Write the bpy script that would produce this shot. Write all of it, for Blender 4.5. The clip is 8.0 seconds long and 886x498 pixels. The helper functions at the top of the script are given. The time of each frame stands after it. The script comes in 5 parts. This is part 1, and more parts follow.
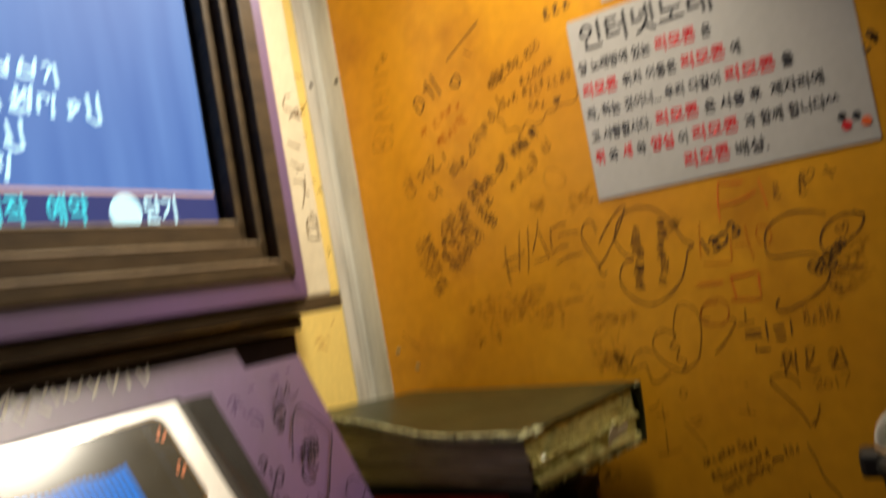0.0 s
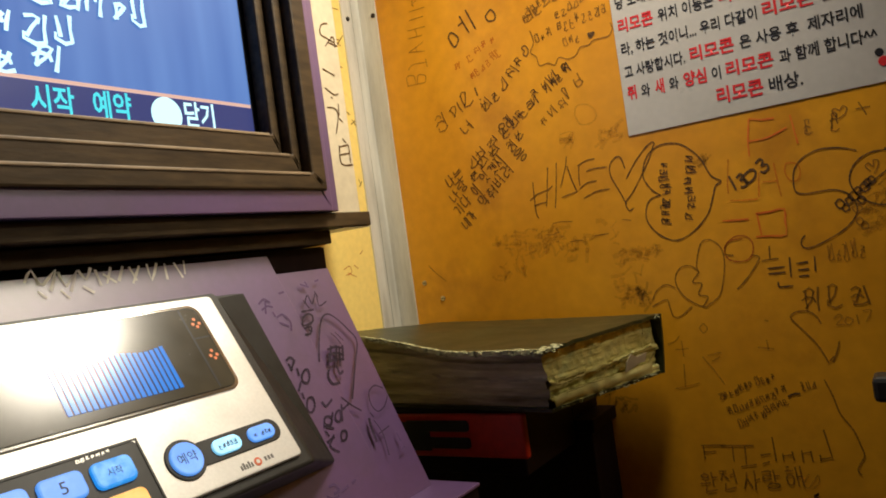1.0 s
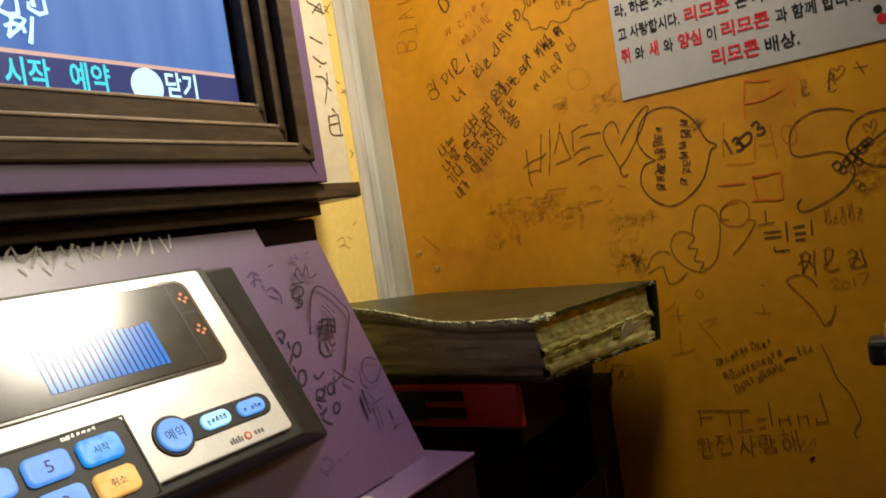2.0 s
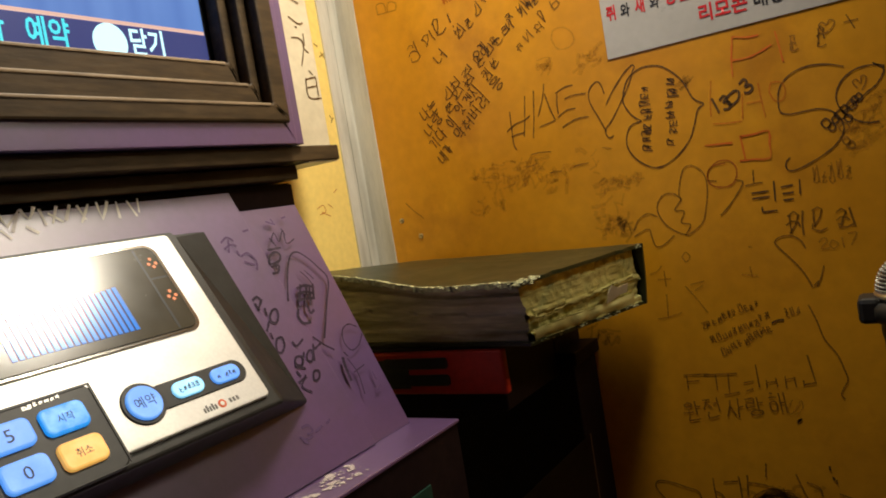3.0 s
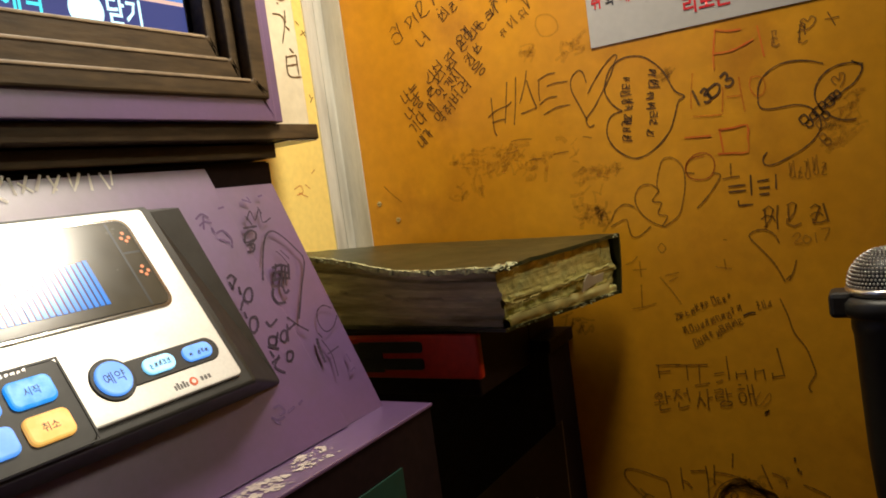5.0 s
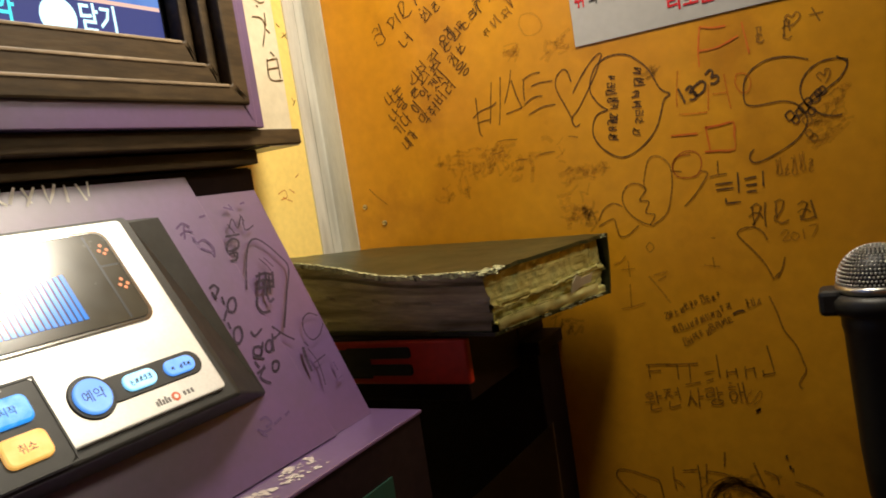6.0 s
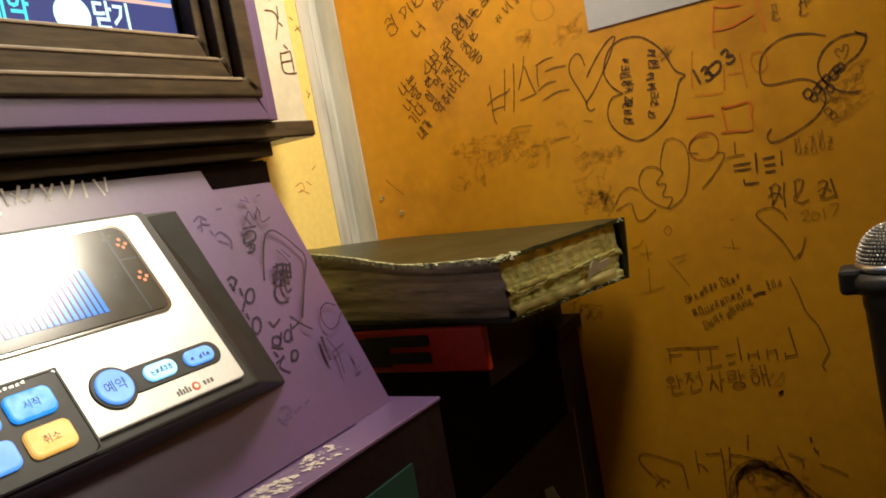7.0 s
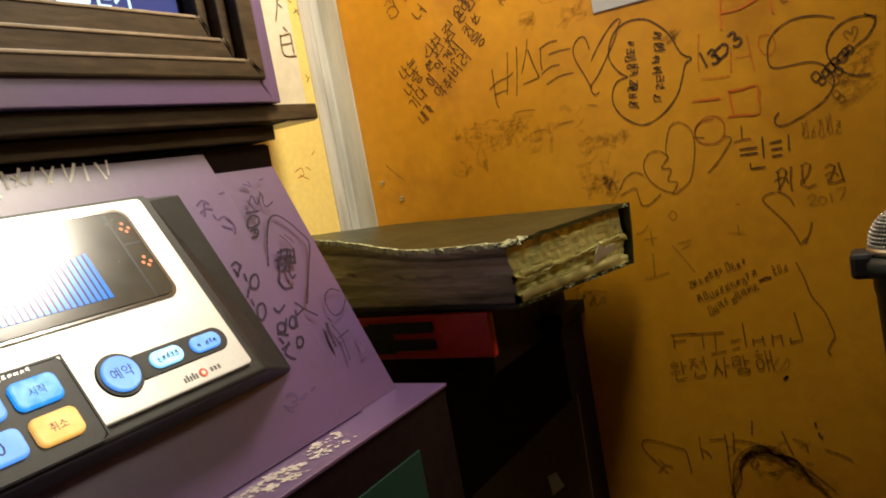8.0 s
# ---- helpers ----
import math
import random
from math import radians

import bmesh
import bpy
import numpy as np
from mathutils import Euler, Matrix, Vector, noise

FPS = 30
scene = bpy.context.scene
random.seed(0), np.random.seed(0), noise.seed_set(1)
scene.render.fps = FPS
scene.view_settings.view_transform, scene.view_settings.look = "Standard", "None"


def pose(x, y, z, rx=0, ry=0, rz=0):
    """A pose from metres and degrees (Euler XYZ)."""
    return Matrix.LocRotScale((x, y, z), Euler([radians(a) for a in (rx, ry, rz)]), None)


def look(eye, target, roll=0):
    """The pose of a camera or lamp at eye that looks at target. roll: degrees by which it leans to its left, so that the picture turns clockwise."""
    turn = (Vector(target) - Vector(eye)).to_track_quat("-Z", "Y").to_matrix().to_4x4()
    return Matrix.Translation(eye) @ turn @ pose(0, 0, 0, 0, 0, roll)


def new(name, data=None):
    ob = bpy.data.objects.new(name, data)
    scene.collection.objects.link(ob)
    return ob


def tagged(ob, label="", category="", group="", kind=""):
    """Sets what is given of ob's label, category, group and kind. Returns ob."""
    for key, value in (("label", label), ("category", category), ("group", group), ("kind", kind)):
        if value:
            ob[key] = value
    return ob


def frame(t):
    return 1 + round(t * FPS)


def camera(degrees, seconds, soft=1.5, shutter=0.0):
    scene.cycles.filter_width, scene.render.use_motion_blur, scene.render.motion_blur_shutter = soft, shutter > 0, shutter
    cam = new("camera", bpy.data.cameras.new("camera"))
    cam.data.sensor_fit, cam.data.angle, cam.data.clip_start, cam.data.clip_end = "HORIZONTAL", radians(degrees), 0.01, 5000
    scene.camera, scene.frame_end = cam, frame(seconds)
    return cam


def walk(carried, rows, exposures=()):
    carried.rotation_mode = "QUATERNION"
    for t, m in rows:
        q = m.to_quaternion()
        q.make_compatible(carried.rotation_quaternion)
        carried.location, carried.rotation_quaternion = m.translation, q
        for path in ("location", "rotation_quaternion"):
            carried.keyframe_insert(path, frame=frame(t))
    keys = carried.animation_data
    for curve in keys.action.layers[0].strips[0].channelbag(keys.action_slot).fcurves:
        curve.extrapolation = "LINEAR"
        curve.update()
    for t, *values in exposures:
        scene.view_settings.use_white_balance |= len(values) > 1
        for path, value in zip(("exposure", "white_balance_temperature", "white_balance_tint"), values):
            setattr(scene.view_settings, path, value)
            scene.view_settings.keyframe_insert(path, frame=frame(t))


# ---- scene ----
# ---------------------------------------------------------------- camera
cam = camera(61.54, 8.0, 1.8, 0.5)
# seconds, eye x y z, bearing from +x towards +y, pitch, lean to the right
ROWS = [
    (0, 0.3159, -0.1586, 1.2750, 30.094, 2.971, 10.102),
    (0.2, 0.3062, -0.1704, 1.2455, 32.145, -0.498, 8.949),
    (0.5, 0.3077, -0.1737, 1.2322, 32.357, -0.498, 8.266),
    (1, 0.3008, -0.1644, 1.2260, 32.854, 0.937, 7.875),
    (1.2, 0.3049, -0.1773, 1.2300, 33.656, 0.024, 7.324),
    (2.3, 0.3156, -0.1612, 1.2152, 32.954, -1.816, 8.937),
    (2.5, 0.3191, -0.1587, 1.2072, 32.990, -2.578, 7.899),
    (3, 0.3317, -0.1600, 1.2119, 32.604, -3.403, 9.520),
    (3.5, 0.3298, -0.1430, 1.2126, 31.566, -4.458, 8.683),
    (4, 0.3319, -0.1475, 1.2093, 31.363, -4.574, 8.287),
    (4.5, 0.3325, -0.1589, 1.2097, 31.317, -4.558, 8.217),
    (5.8, 0.3394, -0.1504, 1.2073, 30.045, -4.980, 7.151),
    (6, 0.3426, -0.1535, 1.2139, 30.019, -4.951, 8.768),
    (6.5, 0.3400, -0.1533, 1.2047, 31.013, -5.383, 9.135),
    (7, 0.3437, -0.1593, 1.2098, 31.813, -5.349, 10.200),
    (7.5, 0.3396, -0.1530, 1.2083, 32.172, -5.378, 10.004),
    (8, 0.3441, -0.1424, 1.2081, 31.291, -6.337, 10.248),
]


def aim(x, y, z, bearing, pitch, lean):
    a, p = radians(bearing), radians(pitch)
    way = Vector((math.cos(a) * math.cos(p), math.sin(a) * math.cos(p), math.sin(p)))
    return look((x, y, z), Vector((x, y, z)) + way, -lean)


walk(cam, [(t, aim(*r)) for t, *r in ROWS], [(0.0, -0.28), (1.0, -0.32), (2.5, -0.34), (3.5, -0.13), (4.5, -0.02), (6.0, 0.04), (8.0, 0.04)])

# ---------------------------------------------------------------- world and lamps
world = bpy.data.worlds.new("booth_dark")
world.use_nodes = True
world.node_tree.nodes["Background"].inputs[0].default_value = (0.9, 0.7, 0.5, 1)
world.node_tree.nodes["Background"].inputs[1].default_value = 0.004
scene.world = world


def area_lamp(name, eye, target, watts, size, colour):
    data = bpy.data.lights.new(name, "AREA")
    data.shape, data.size, data.energy, data.color = "DISK", size, watts, colour
    ob = new(name, data)
    ob.matrix_world = look(eye, target)
    return ob


spot = area_lamp("ceiling_lamp_light", (0.960, 0.015, 1.835), (0.75, 0.40, 1.14), 6.2, 0.20, (1.0, 0.90, 0.72))
spot.data.spread = radians(156)
# added fill behind the camera, brightens the page edges and front faces
booth = area_lamp("front_fill_light", (1.08, -0.80, 1.95), (0.80, 0.3, 1.22), 0.55, 0.20, (1.0, 0.88, 0.66))
booth.data.spread = radians(60)

# ---------------------------------------------------------------- materials


def material(name, base, rough=0.5, metal=0.0, spots=None, amount=0.0, scale=8.0, grain=0.0, grain_scale=120.0,
             bump=0.0, bump_scale=200.0, emit=None, strength=0.0, coat=0.0, stretch=(1, 1, 1), rough_var=0.0, spec=0.5, coat_rough=0.08, stain=None, stain_scale=1.8, alpha=1.0, coat_ior=1.5):
    """Principled material: stains at one scale, grain at a finer one, bump and uneven gloss."""
    m = bpy.data.materials.new(name)
    m.use_nodes = True
    nt = m.node_tree
    b = nt.nodes["Principled BSDF"]
    b.inputs["Roughness"].default_value = rough
    b.inputs["Metallic"].default_value = metal
    b.inputs["Alpha"].default_value = alpha
    b.inputs["Coat IOR"].default_value = coat_ior
    b.inputs["Specular IOR Level"].default_value = spec
    b.inputs["Coat Weight"].default_value = coat
    b.inputs["Coat Roughness"].default_value = coat_rough
    b.inputs["Base Color"].default_value = (*base, 1)
    co = nt.nodes.new("ShaderNodeTexCoord")
    mp = nt.nodes.new("ShaderNodeMapping")
    mp.inputs["Scale"].default_value = stretch
    nt.links.new(co.outputs["Object"], mp.inputs["Vector"])

    def tex(sc, detail=4.0):
        n = nt.nodes.new("ShaderNodeTexNoise")
        n.inputs["Scale"].default_value, n.inputs["Detail"].default_value = sc, detail
        nt.links.new(mp.outputs["Vector"], n.inputs["Vector"])
        return n

    col = None
    if spots is not None:
        n = tex(scale, 6.0)
        ramp = nt.nodes.new("ShaderNodeMapRange")
        ramp.inputs["From Min"].default_value, ramp.inputs["From Max"].default_value = 0.42, 0.72
        ramp.inputs["To Max"].default_value = amount
        nt.links.new(n.outputs["Fac"], ramp.inputs["Value"])
        mix = nt.nodes.new("ShaderNodeMix")
        mix.data_type = "RGBA"
        mix.inputs["A"].default_value, mix.inputs["B"].default_value = (*base, 1), (*spots, 1)
        nt.links.new(ramp.outputs["Result"], mix.inputs["Factor"])
        col = mix.outputs["Result"]
    if stain is not None:
        n = tex(stain_scale, 8.0)
        n.inputs["Roughness"].default_value = 0.62
        ramp = nt.nodes.new("ShaderNodeMapRange")
        ramp.inputs["From Min"].default_value, ramp.inputs["From Max"].default_value = 0.52, 0.70
        ramp.inputs["To Max"].default_value = 0.6
        nt.links.new(n.outputs["Fac"], ramp.inputs["Value"])
        mix = nt.nodes.new("ShaderNodeMix")
        mix.data_type = "RGBA"
        mix.inputs["A"].default_value, mix.inputs["B"].default_value = (*base, 1), (*stain, 1)
        if col is not None:
            nt.links.new(col, mix.inputs["A"])
        nt.links.new(ramp.outputs["Result"], mix.inputs["Factor"])
        col = mix.outputs["Result"]
    if grain:
        n = tex(grain_scale, 3.0)
        ramp = nt.nodes.new("ShaderNodeMapRange")
        ramp.inputs["From Min"].default_value, ramp.inputs["From Max"].default_value = 0.3, 0.7
        ramp.inputs["To Min"].default_value, ramp.inputs["To Max"].default_value = 1 - grain, 1 + grain
        nt.links.new(n.outputs["Fac"], ramp.inputs["Value"])
        hsv = nt.nodes.new("ShaderNodeHueSaturation")
        hsv.inputs["Color"].default_value = (*base, 1)
        if col is not None:
            nt.links.new(col, hsv.inputs["Color"])
        nt.links.new(ramp.outputs["Result"], hsv.inputs["Value"])
        col = hsv.outputs["Color"]
    if col is not None:
        nt.links.new(col, b.inputs["Base Color"])
    if rough_var:
        n = tex(scale * 2.3, 5.0)
        ramp = nt.nodes.new("ShaderNodeMapRange")
        ramp.inputs["To Min"].default_value, ramp.inputs["To Max"].default_value = max(0.03, rough - rough_var), min(1, rough + rough_var)
        nt.links.new(n.outputs["Fac"], ramp.inputs["Value"])
        nt.links.new(ramp.outputs["Result"], b.inputs["Roughness"])
    if bump:
        n = tex(bump_scale, 4.0)
        bp = nt.nodes.new("ShaderNodeBump")
        bp.inputs["Strength"].default_value, bp.inputs["Distance"].default_value = bump, 0.002
        nt.links.new(n.outputs["Fac"], bp.inputs["Height"])
        nt.links.new(bp.outputs["Normal"], b.inputs["Normal"])
    if emit:
        b.inputs["Emission Color"].default_value = (*emit, 1)
        b.inputs["Emission Strength"].default_value = strength
    return m


ORANGE = material("orange_wall_board", (0.68, 0.311, 0.012), 0.36, spots=(0.47, 0.18, 0.006), amount=0.6, scale=5.0, grain=0.06, grain_scale=60,
                  bump=0.05, bump_scale=90, rough_var=0.12, stain=(0.36, 0.13, 0.006), stain_scale=7.0)
YELLOW = material("yellow_wall_board", (0.93, 0.72, 0.22), 0.45, spots=(0.83, 0.58, 0.14), amount=0.3, scale=6.0, grain=0.05, bump=0.04, rough_var=0.1)
ALU = material("corner_strip_metal", (0.68, 0.67, 0.60), 0.45, 0.15, spots=(0.32, 0.31, 0.26), amount=0.6, scale=9, grain=0.06, stretch=(6, 6, 0.6), rough_var=0.1)
CREAM = material("cream_casing", (0.70, 0.62, 0.44), 0.5, spots=(0.5, 0.42, 0.28), amount=0.5, scale=14, grain=0.05)
PURPLE = material("purple_laminate", (0.118, 0.056, 0.172), 0.33, spots=(0.085, 0.042, 0.110), amount=0.7, scale=9, grain=0.10, grain_scale=150, bump=0.06, bump_scale=260, rough_var=0.10, coat=1.0, coat_rough=0.35, coat_ior=2.3, stain=(0.09, 0.05, 0.10), stain_scale=11.0)
WOOD = material("dark_brown_frame_wood", (0.070, 0.044, 0.020), 0.5, spots=(0.032, 0.020, 0.009), amount=0.8, scale=14, grain=0.25, grain_scale=40, stretch=(1, 5, 5), bump=0.12, bump_scale=70, rough_var=0.15, spec=0.25)
LIT_EDGE = material("lit_frame_edge", (0.30, 0.21, 0.12), 0.5, spots=(0.12, 0.08, 0.045), amount=0.8, scale=25, grain=0.2, stretch=(1, 3, 3))
BLACK = material("black_plastic", (0.018, 0.017, 0.014), 0.46, spots=(0.022, 0.020, 0.018), amount=0.5, scale=20, grain=0.2, bump=0.02, bump_scale=900, rough_var=0.10, spec=0.45)
DARK = material("dark_lacquer", (0.012, 0.006, 0.007), 0.5, spots=(0.022, 0.012, 0.009), amount=0.6, scale=7, grain=0.2, rough_var=0.12, spec=0.12)
SILVER = material("silver_faceplate", (0.86, 0.84, 0.80), 0.36, 0.45, spots=(0.55, 0.52, 0.46), amount=0.35, scale=18, grain=0.04, grain_scale=400, bump=0.03, bump_scale=900, rough_var=0.08)
CHROME = material("chrome_rim", (0.75, 0.74, 0.72), 0.14, 1.0)
# display's brown base and spots paint the haze of the reflected room
GLASS = material("display_glass", (0.050, 0.042, 0.026), 0.24, spots=(0.085, 0.068, 0.040), amount=0.6, scale=26, coat=0.6, coat_rough=0.17, coat_ior=1.6, rough_var=0.10, spec=0.2)
SCREEN_GLASS = material("screen_border_black", (0.008, 0.008, 0.009), 0.3, grain=0.1)
KEY_BLUE = material("blue_backlit_key", (0.14, 0.26, 0.5), 0.35, spots=(0.4, 0.6, 0.9), amount=0.6, scale=60, emit=(0.10, 0.36, 1.0), strength=0.95)
KEY_CYAN = material("cyan_backlit_key", (0.05, 0.2, 0.45), 0.35, spots=(0.4, 0.7, 0.9), amount=0.8, scale=80, emit=(0.01, 0.33, 1.0), strength=0.9)
KEY_PALE = material("pale_backlit_key", (0.4, 0.7, 0.9), 0.35, spots=(0.8, 0.9, 1.0), amount=0.6, scale=80, emit=(0.25, 0.70, 1.0), strength=1.0)
KEY_AMBER = material("amber_backlit_key", (0.8, 0.5, 0.15), 0.35, spots=(0.9, 0.75, 0.4), amount=0.7, scale=80, emit=(1.0, 0.50, 0.10), strength=0.7)
GLOW_RED = material("orange_arrow_glow", (0.5, 0.15, 0.05), 0.4, emit=(1.0, 0.28, 0.10), strength=0.55)
LCD_BLUE = material("lcd_blue_segments", (0.005, 0.03, 0.10), 0.2, emit=(0.02, 0.28, 1.0), strength=0.85)
KEY_INK = material("key_print", (0.01, 0.02, 0.05), 0.5)
GREY_INK = material("grey_print", (0.16, 0.15, 0.14), 0.5)
LOGO_RED = material("orange_red_mark", (0.75, 0.13, 0.03), 0.45)
PAPER = material("white_laminated_paper", (0.48, 0.46, 0.43), 0.30, spots=(0.40, 0.38, 0.34), amount=0.4, scale=12, grain=0.03, rough_var=0.08)
PRINT_BLACK = material("black_print", (0.012, 0.012, 0.014), 0.4)
PRINT_RED = material("red_print", (0.60, 0.02, 0.025), 0.4)
INK = material("black_marker", (0.085, 0.040, 0.009), 0.55, spots=(0.14, 0.065, 0.012), amount=0.5, scale=45)
FAINT = material("faded_marker", (0.40, 0.17, 0.012), 0.5, spots=(0.22, 0.09, 0.008), amount=0.9, scale=30, alpha=0.20)
SMEAR = material("rubbed_ink_stain", (0.30, 0.12, 0.006), 0.5, spots=(0.5, 0.22, 0.01), amount=0.9, scale=60, alpha=0.16)
SMEAR2 = material("dark_rubbed_ink_stain", (0.07, 0.03, 0.004), 0.5, spots=(0.2, 0.08, 0.006), amount=0.9, scale=60, alpha=0.22)
FAINT2 = material("worn_marker", (0.26, 0.11, 0.008), 0.5, spots=(0.42, 0.19, 0.015), amount=0.9, scale=35, alpha=0.5)
REDFAINT = material("faded_red_marker", (0.66, 0.17, 0.008), 0.5, spots=(0.66, 0.26, 0.012), amount=0.9, scale=40, alpha=0.6)
DARKRED = material("brownish_red_marker", (0.36, 0.07, 0.008), 0.5, spots=(0.55, 0.16, 0.012), amount=0.8, scale=40, alpha=0.75)
MIDINK = material("half_faded_marker", (0.15, 0.065, 0.006), 0.5, spots=(0.40, 0.18, 0.018), amount=0.8, scale=35, alpha=0.78)
REDINK = material("red_marker", (0.62, 0.125, 0.006), 0.5, spots=(0.64, 0.22, 0.012), amount=0.9, scale=40)
SCRAPED = material("rubbed_pale_strokes", (0.84, 0.78, 0.70), 0.5, spots=(0.45, 0.38, 0.42), amount=0.8, scale=70, alpha=0.92)
PINK = material("scraped_pale_marker", (0.60, 0.52, 0.46), 0.5, spots=(0.30, 0.22, 0.28), amount=0.8, scale=60)
INK_PURPLE = material("black_marker_on_purple", (0.022, 0.012, 0.026), 0.5, spots=(0.07, 0.04, 0.09), amount=0.6, scale=50)
FAINT_PURPLE = material("faded_marker_on_purple", (0.105, 0.058, 0.14), 0.5, spots=(0.14, 0.08, 0.185), amount=0.8, scale=50)
COVER = material("black_book_cloth", (0.017, 0.023, 0.008), 0.36, spots=(0.036, 0.044, 0.016), amount=0.6, scale=16, grain=0.2, grain_scale=300, bump=0.15, bump_scale=500, rough_var=0.1)
FRAY = material("frayed_board_edge", (0.50, 0.48, 0.25), 0.55, spots=(0.06, 0.055, 0.025), amount=1.0, scale=150, bump=0.4, bump_scale=300)
PAGES = material("grimy_page_edges", (0.66, 0.64, 0.48), 0.7, spots=(0.15, 0.12, 0.06), amount=0.95, scale=8, grain=0.16, grain_scale=40, stretch=(1, 1, 8), bump=0.3, bump_scale=60)
TAPE = material("taped_page_edges", (0.93, 0.90, 0.36), 0.20, 0.10, spots=(0.46, 0.43, 0.13), amount=0.75, scale=16, grain=0.2, grain_scale=60, stretch=(1, 1, 2.5), bump=0.8, bump_scale=55, coat=1.0, rough_var=0.14)
TAPE_PALE = material("pale_shiny_tape", (0.92, 0.90, 0.40), 0.16, 0.10, spots=(0.50, 0.46, 0.14), amount=0.7, scale=30, bump=0.3, bump_scale=60, coat=1.0, rough_var=0.1)
RED_PLASTIC = material("red_plastic", (0.62, 0.030, 0.012), 0.45, spots=(0.42, 0.020, 0.010), amount=0.6, scale=16, grain=0.1)
STEEL = material("microphone_mesh_steel", (0.62, 0.60, 0.56), 0.28, 0.95, grain=0.15)
RUBBER = material("black_rubber", (0.010, 0.009, 0.008), 0.45, grain=0.2, rough_var=0.1)
GREEN = material("green_panel", (0.008, 0.040, 0.028), 0.4, spots=(0.005, 0.02, 0.015), amount=0.6, scale=8, grain=0.1)
DULL_BROWN = material("dull_brown_surface", (0.10, 0.06, 0.03), 0.4, spots=(0.06, 0.03, 0.015), amount=0.7, scale=9, grain=0.1, rough_var=0.1)
CEIL = material("ceiling_paint", (0.22, 0.16, 0.10), 0.8, spots=(0.17, 0.12, 0.08), amount=0.4, scale=3, grain=0.03)
FLOOR = material("dark_floor_vinyl", (0.10, 0.06, 0.04), 0.5, spots=(0.06, 0.04, 0.03), amount=0.6, scale=4, grain=0.1)
SCREW = material("screw_head", (0.5, 0.45, 0.36), 0.3, 0.9)
SCREW_DARK = material("screw_hole", (0.03, 0.02, 0.01), 0.6)

# the lit picture of the screen: a blue field, paler in soft folds
SCREEN = bpy.data.materials.new("screen_picture")
SCREEN.use_nodes = True
_nt = SCREEN.node_tree
_b = _nt.nodes["Principled BSDF"]
_b.inputs["Base Color"].default_value = (0.01, 0.01, 0.02, 1)
_b.inputs["Roughness"].default_value = 0.55
_b.inputs["Specular IOR Level"].default_value = 0.2
_co = _nt.nodes.new("ShaderNodeTexCoord")
_mp = _nt.nodes.new("ShaderNodeMapping")
_mp.inputs["Scale"].default_value = (1.0, 0.0, 0.12)
_nz = _nt.nodes.new("ShaderNodeTexNoise")
_nz.inputs["Scale"].default_value, _nz.inputs["Detail"].default_value = 14.0, 3.0
_rp = _nt.nodes.new("ShaderNodeValToRGB")
_rp.color_ramp.elements[0].position, _rp.color_ramp.elements[0].color = 0.36, (0.040, 0.115, 0.37, 1)
_rp.color_ramp.elements[1].position, _rp.color_ramp.elements[1].color = 0.70, (0.13, 0.26, 0.56, 1)
_nt.links.new(_co.outputs["Object"], _mp.inputs["Vector"])
_nt.links.new(_mp.outputs["Vector"], _nz.inputs["Vector"])
_nt.links.new(_nz.outputs["Fac"], _rp.inputs["Fac"])
_nt.links.new(_rp.outputs["Color"], _b.inputs["Emission Color"])
_b.inputs["Emission Strength"].default_value = 1.55
SCREEN_BAND = material("screen_lower_band", (0.01, 0.01, 0.02), 0.25, emit=(0.055, 0.07, 0.25), strength=0.9)
SCREEN_LINE = material("screen_orange_line", (0.02, 0.01, 0.01), 0.25, emit=(1.0, 0.62, 0.50), strength=1.0)
SCREEN_CYAN = material("screen_cyan_text", (0.01, 0.02, 0.02), 0.25, emit=(0.08, 0.80, 0.90), strength=1.3)
SCREEN_WHITE = material("screen_white_text", (0.02, 0.02, 0.02), 0.25, emit=(0.62, 0.95, 1.0), strength=1.6)

# ---------------------------------------------------------------- building helpers


def basis(origin, right, up):
    r, u = Vector(right).normalized(), Vector(up).normalized()
    n = r.cross(u)
    return Matrix(((r.x, u.x, n.x, origin[0]), (r.y, u.y, n.y, origin[1]), (r.z, u.z, n.z, origin[2]), (0, 0, 0, 1)))


def part(name, bm, mat, parent=None, label="", m=None, smooth=False):
    if m is not None:
        bm.transform(m)
    bmesh.ops.recalc_face_normals(bm, faces=bm.faces)
    me = bpy.data.meshes.new(name)
    bm.to_mesh(me)
    bm.free()
    me.materials.append(mat)
    if smooth:
        me.shade_smooth()
    ob = new(name, me)
    if parent is not None:
        ob.parent = parent
    if label:
        ob["label"] = label
    return ob


def empty(name, at=(0, 0, 0)):
    ob = new(name)
    ob.empty_display_size = 0.02
    return ob


def slab(x0, x1, y0, y1, z0, z1, bevel=0.0, bm=None, segments=2):
    own = bmesh.new()
    bmesh.ops.create_cube(own, size=1.0)
    for v in own.verts:
        v.co = Vector(((x0 + x1) / 2 + v.co.x * (x1 - x0), (y0 + y1) / 2 + v.co.y * (y1 - y0), (z0 + z1) / 2 + v.co.z * (z1 - z0)))
    if bevel:
        bmesh.ops.bevel(own, geom=own.edges[:], offset=bevel, segments=segments, affect="EDGES", profile=0.5)
    if bm is None:
        return own
    me = bpy.data.meshes.new("tmp")
    own.to_mesh(me)
    own.free()
    bm.from_mesh(me)
    bpy.data.meshes.remove(me)
    return bm


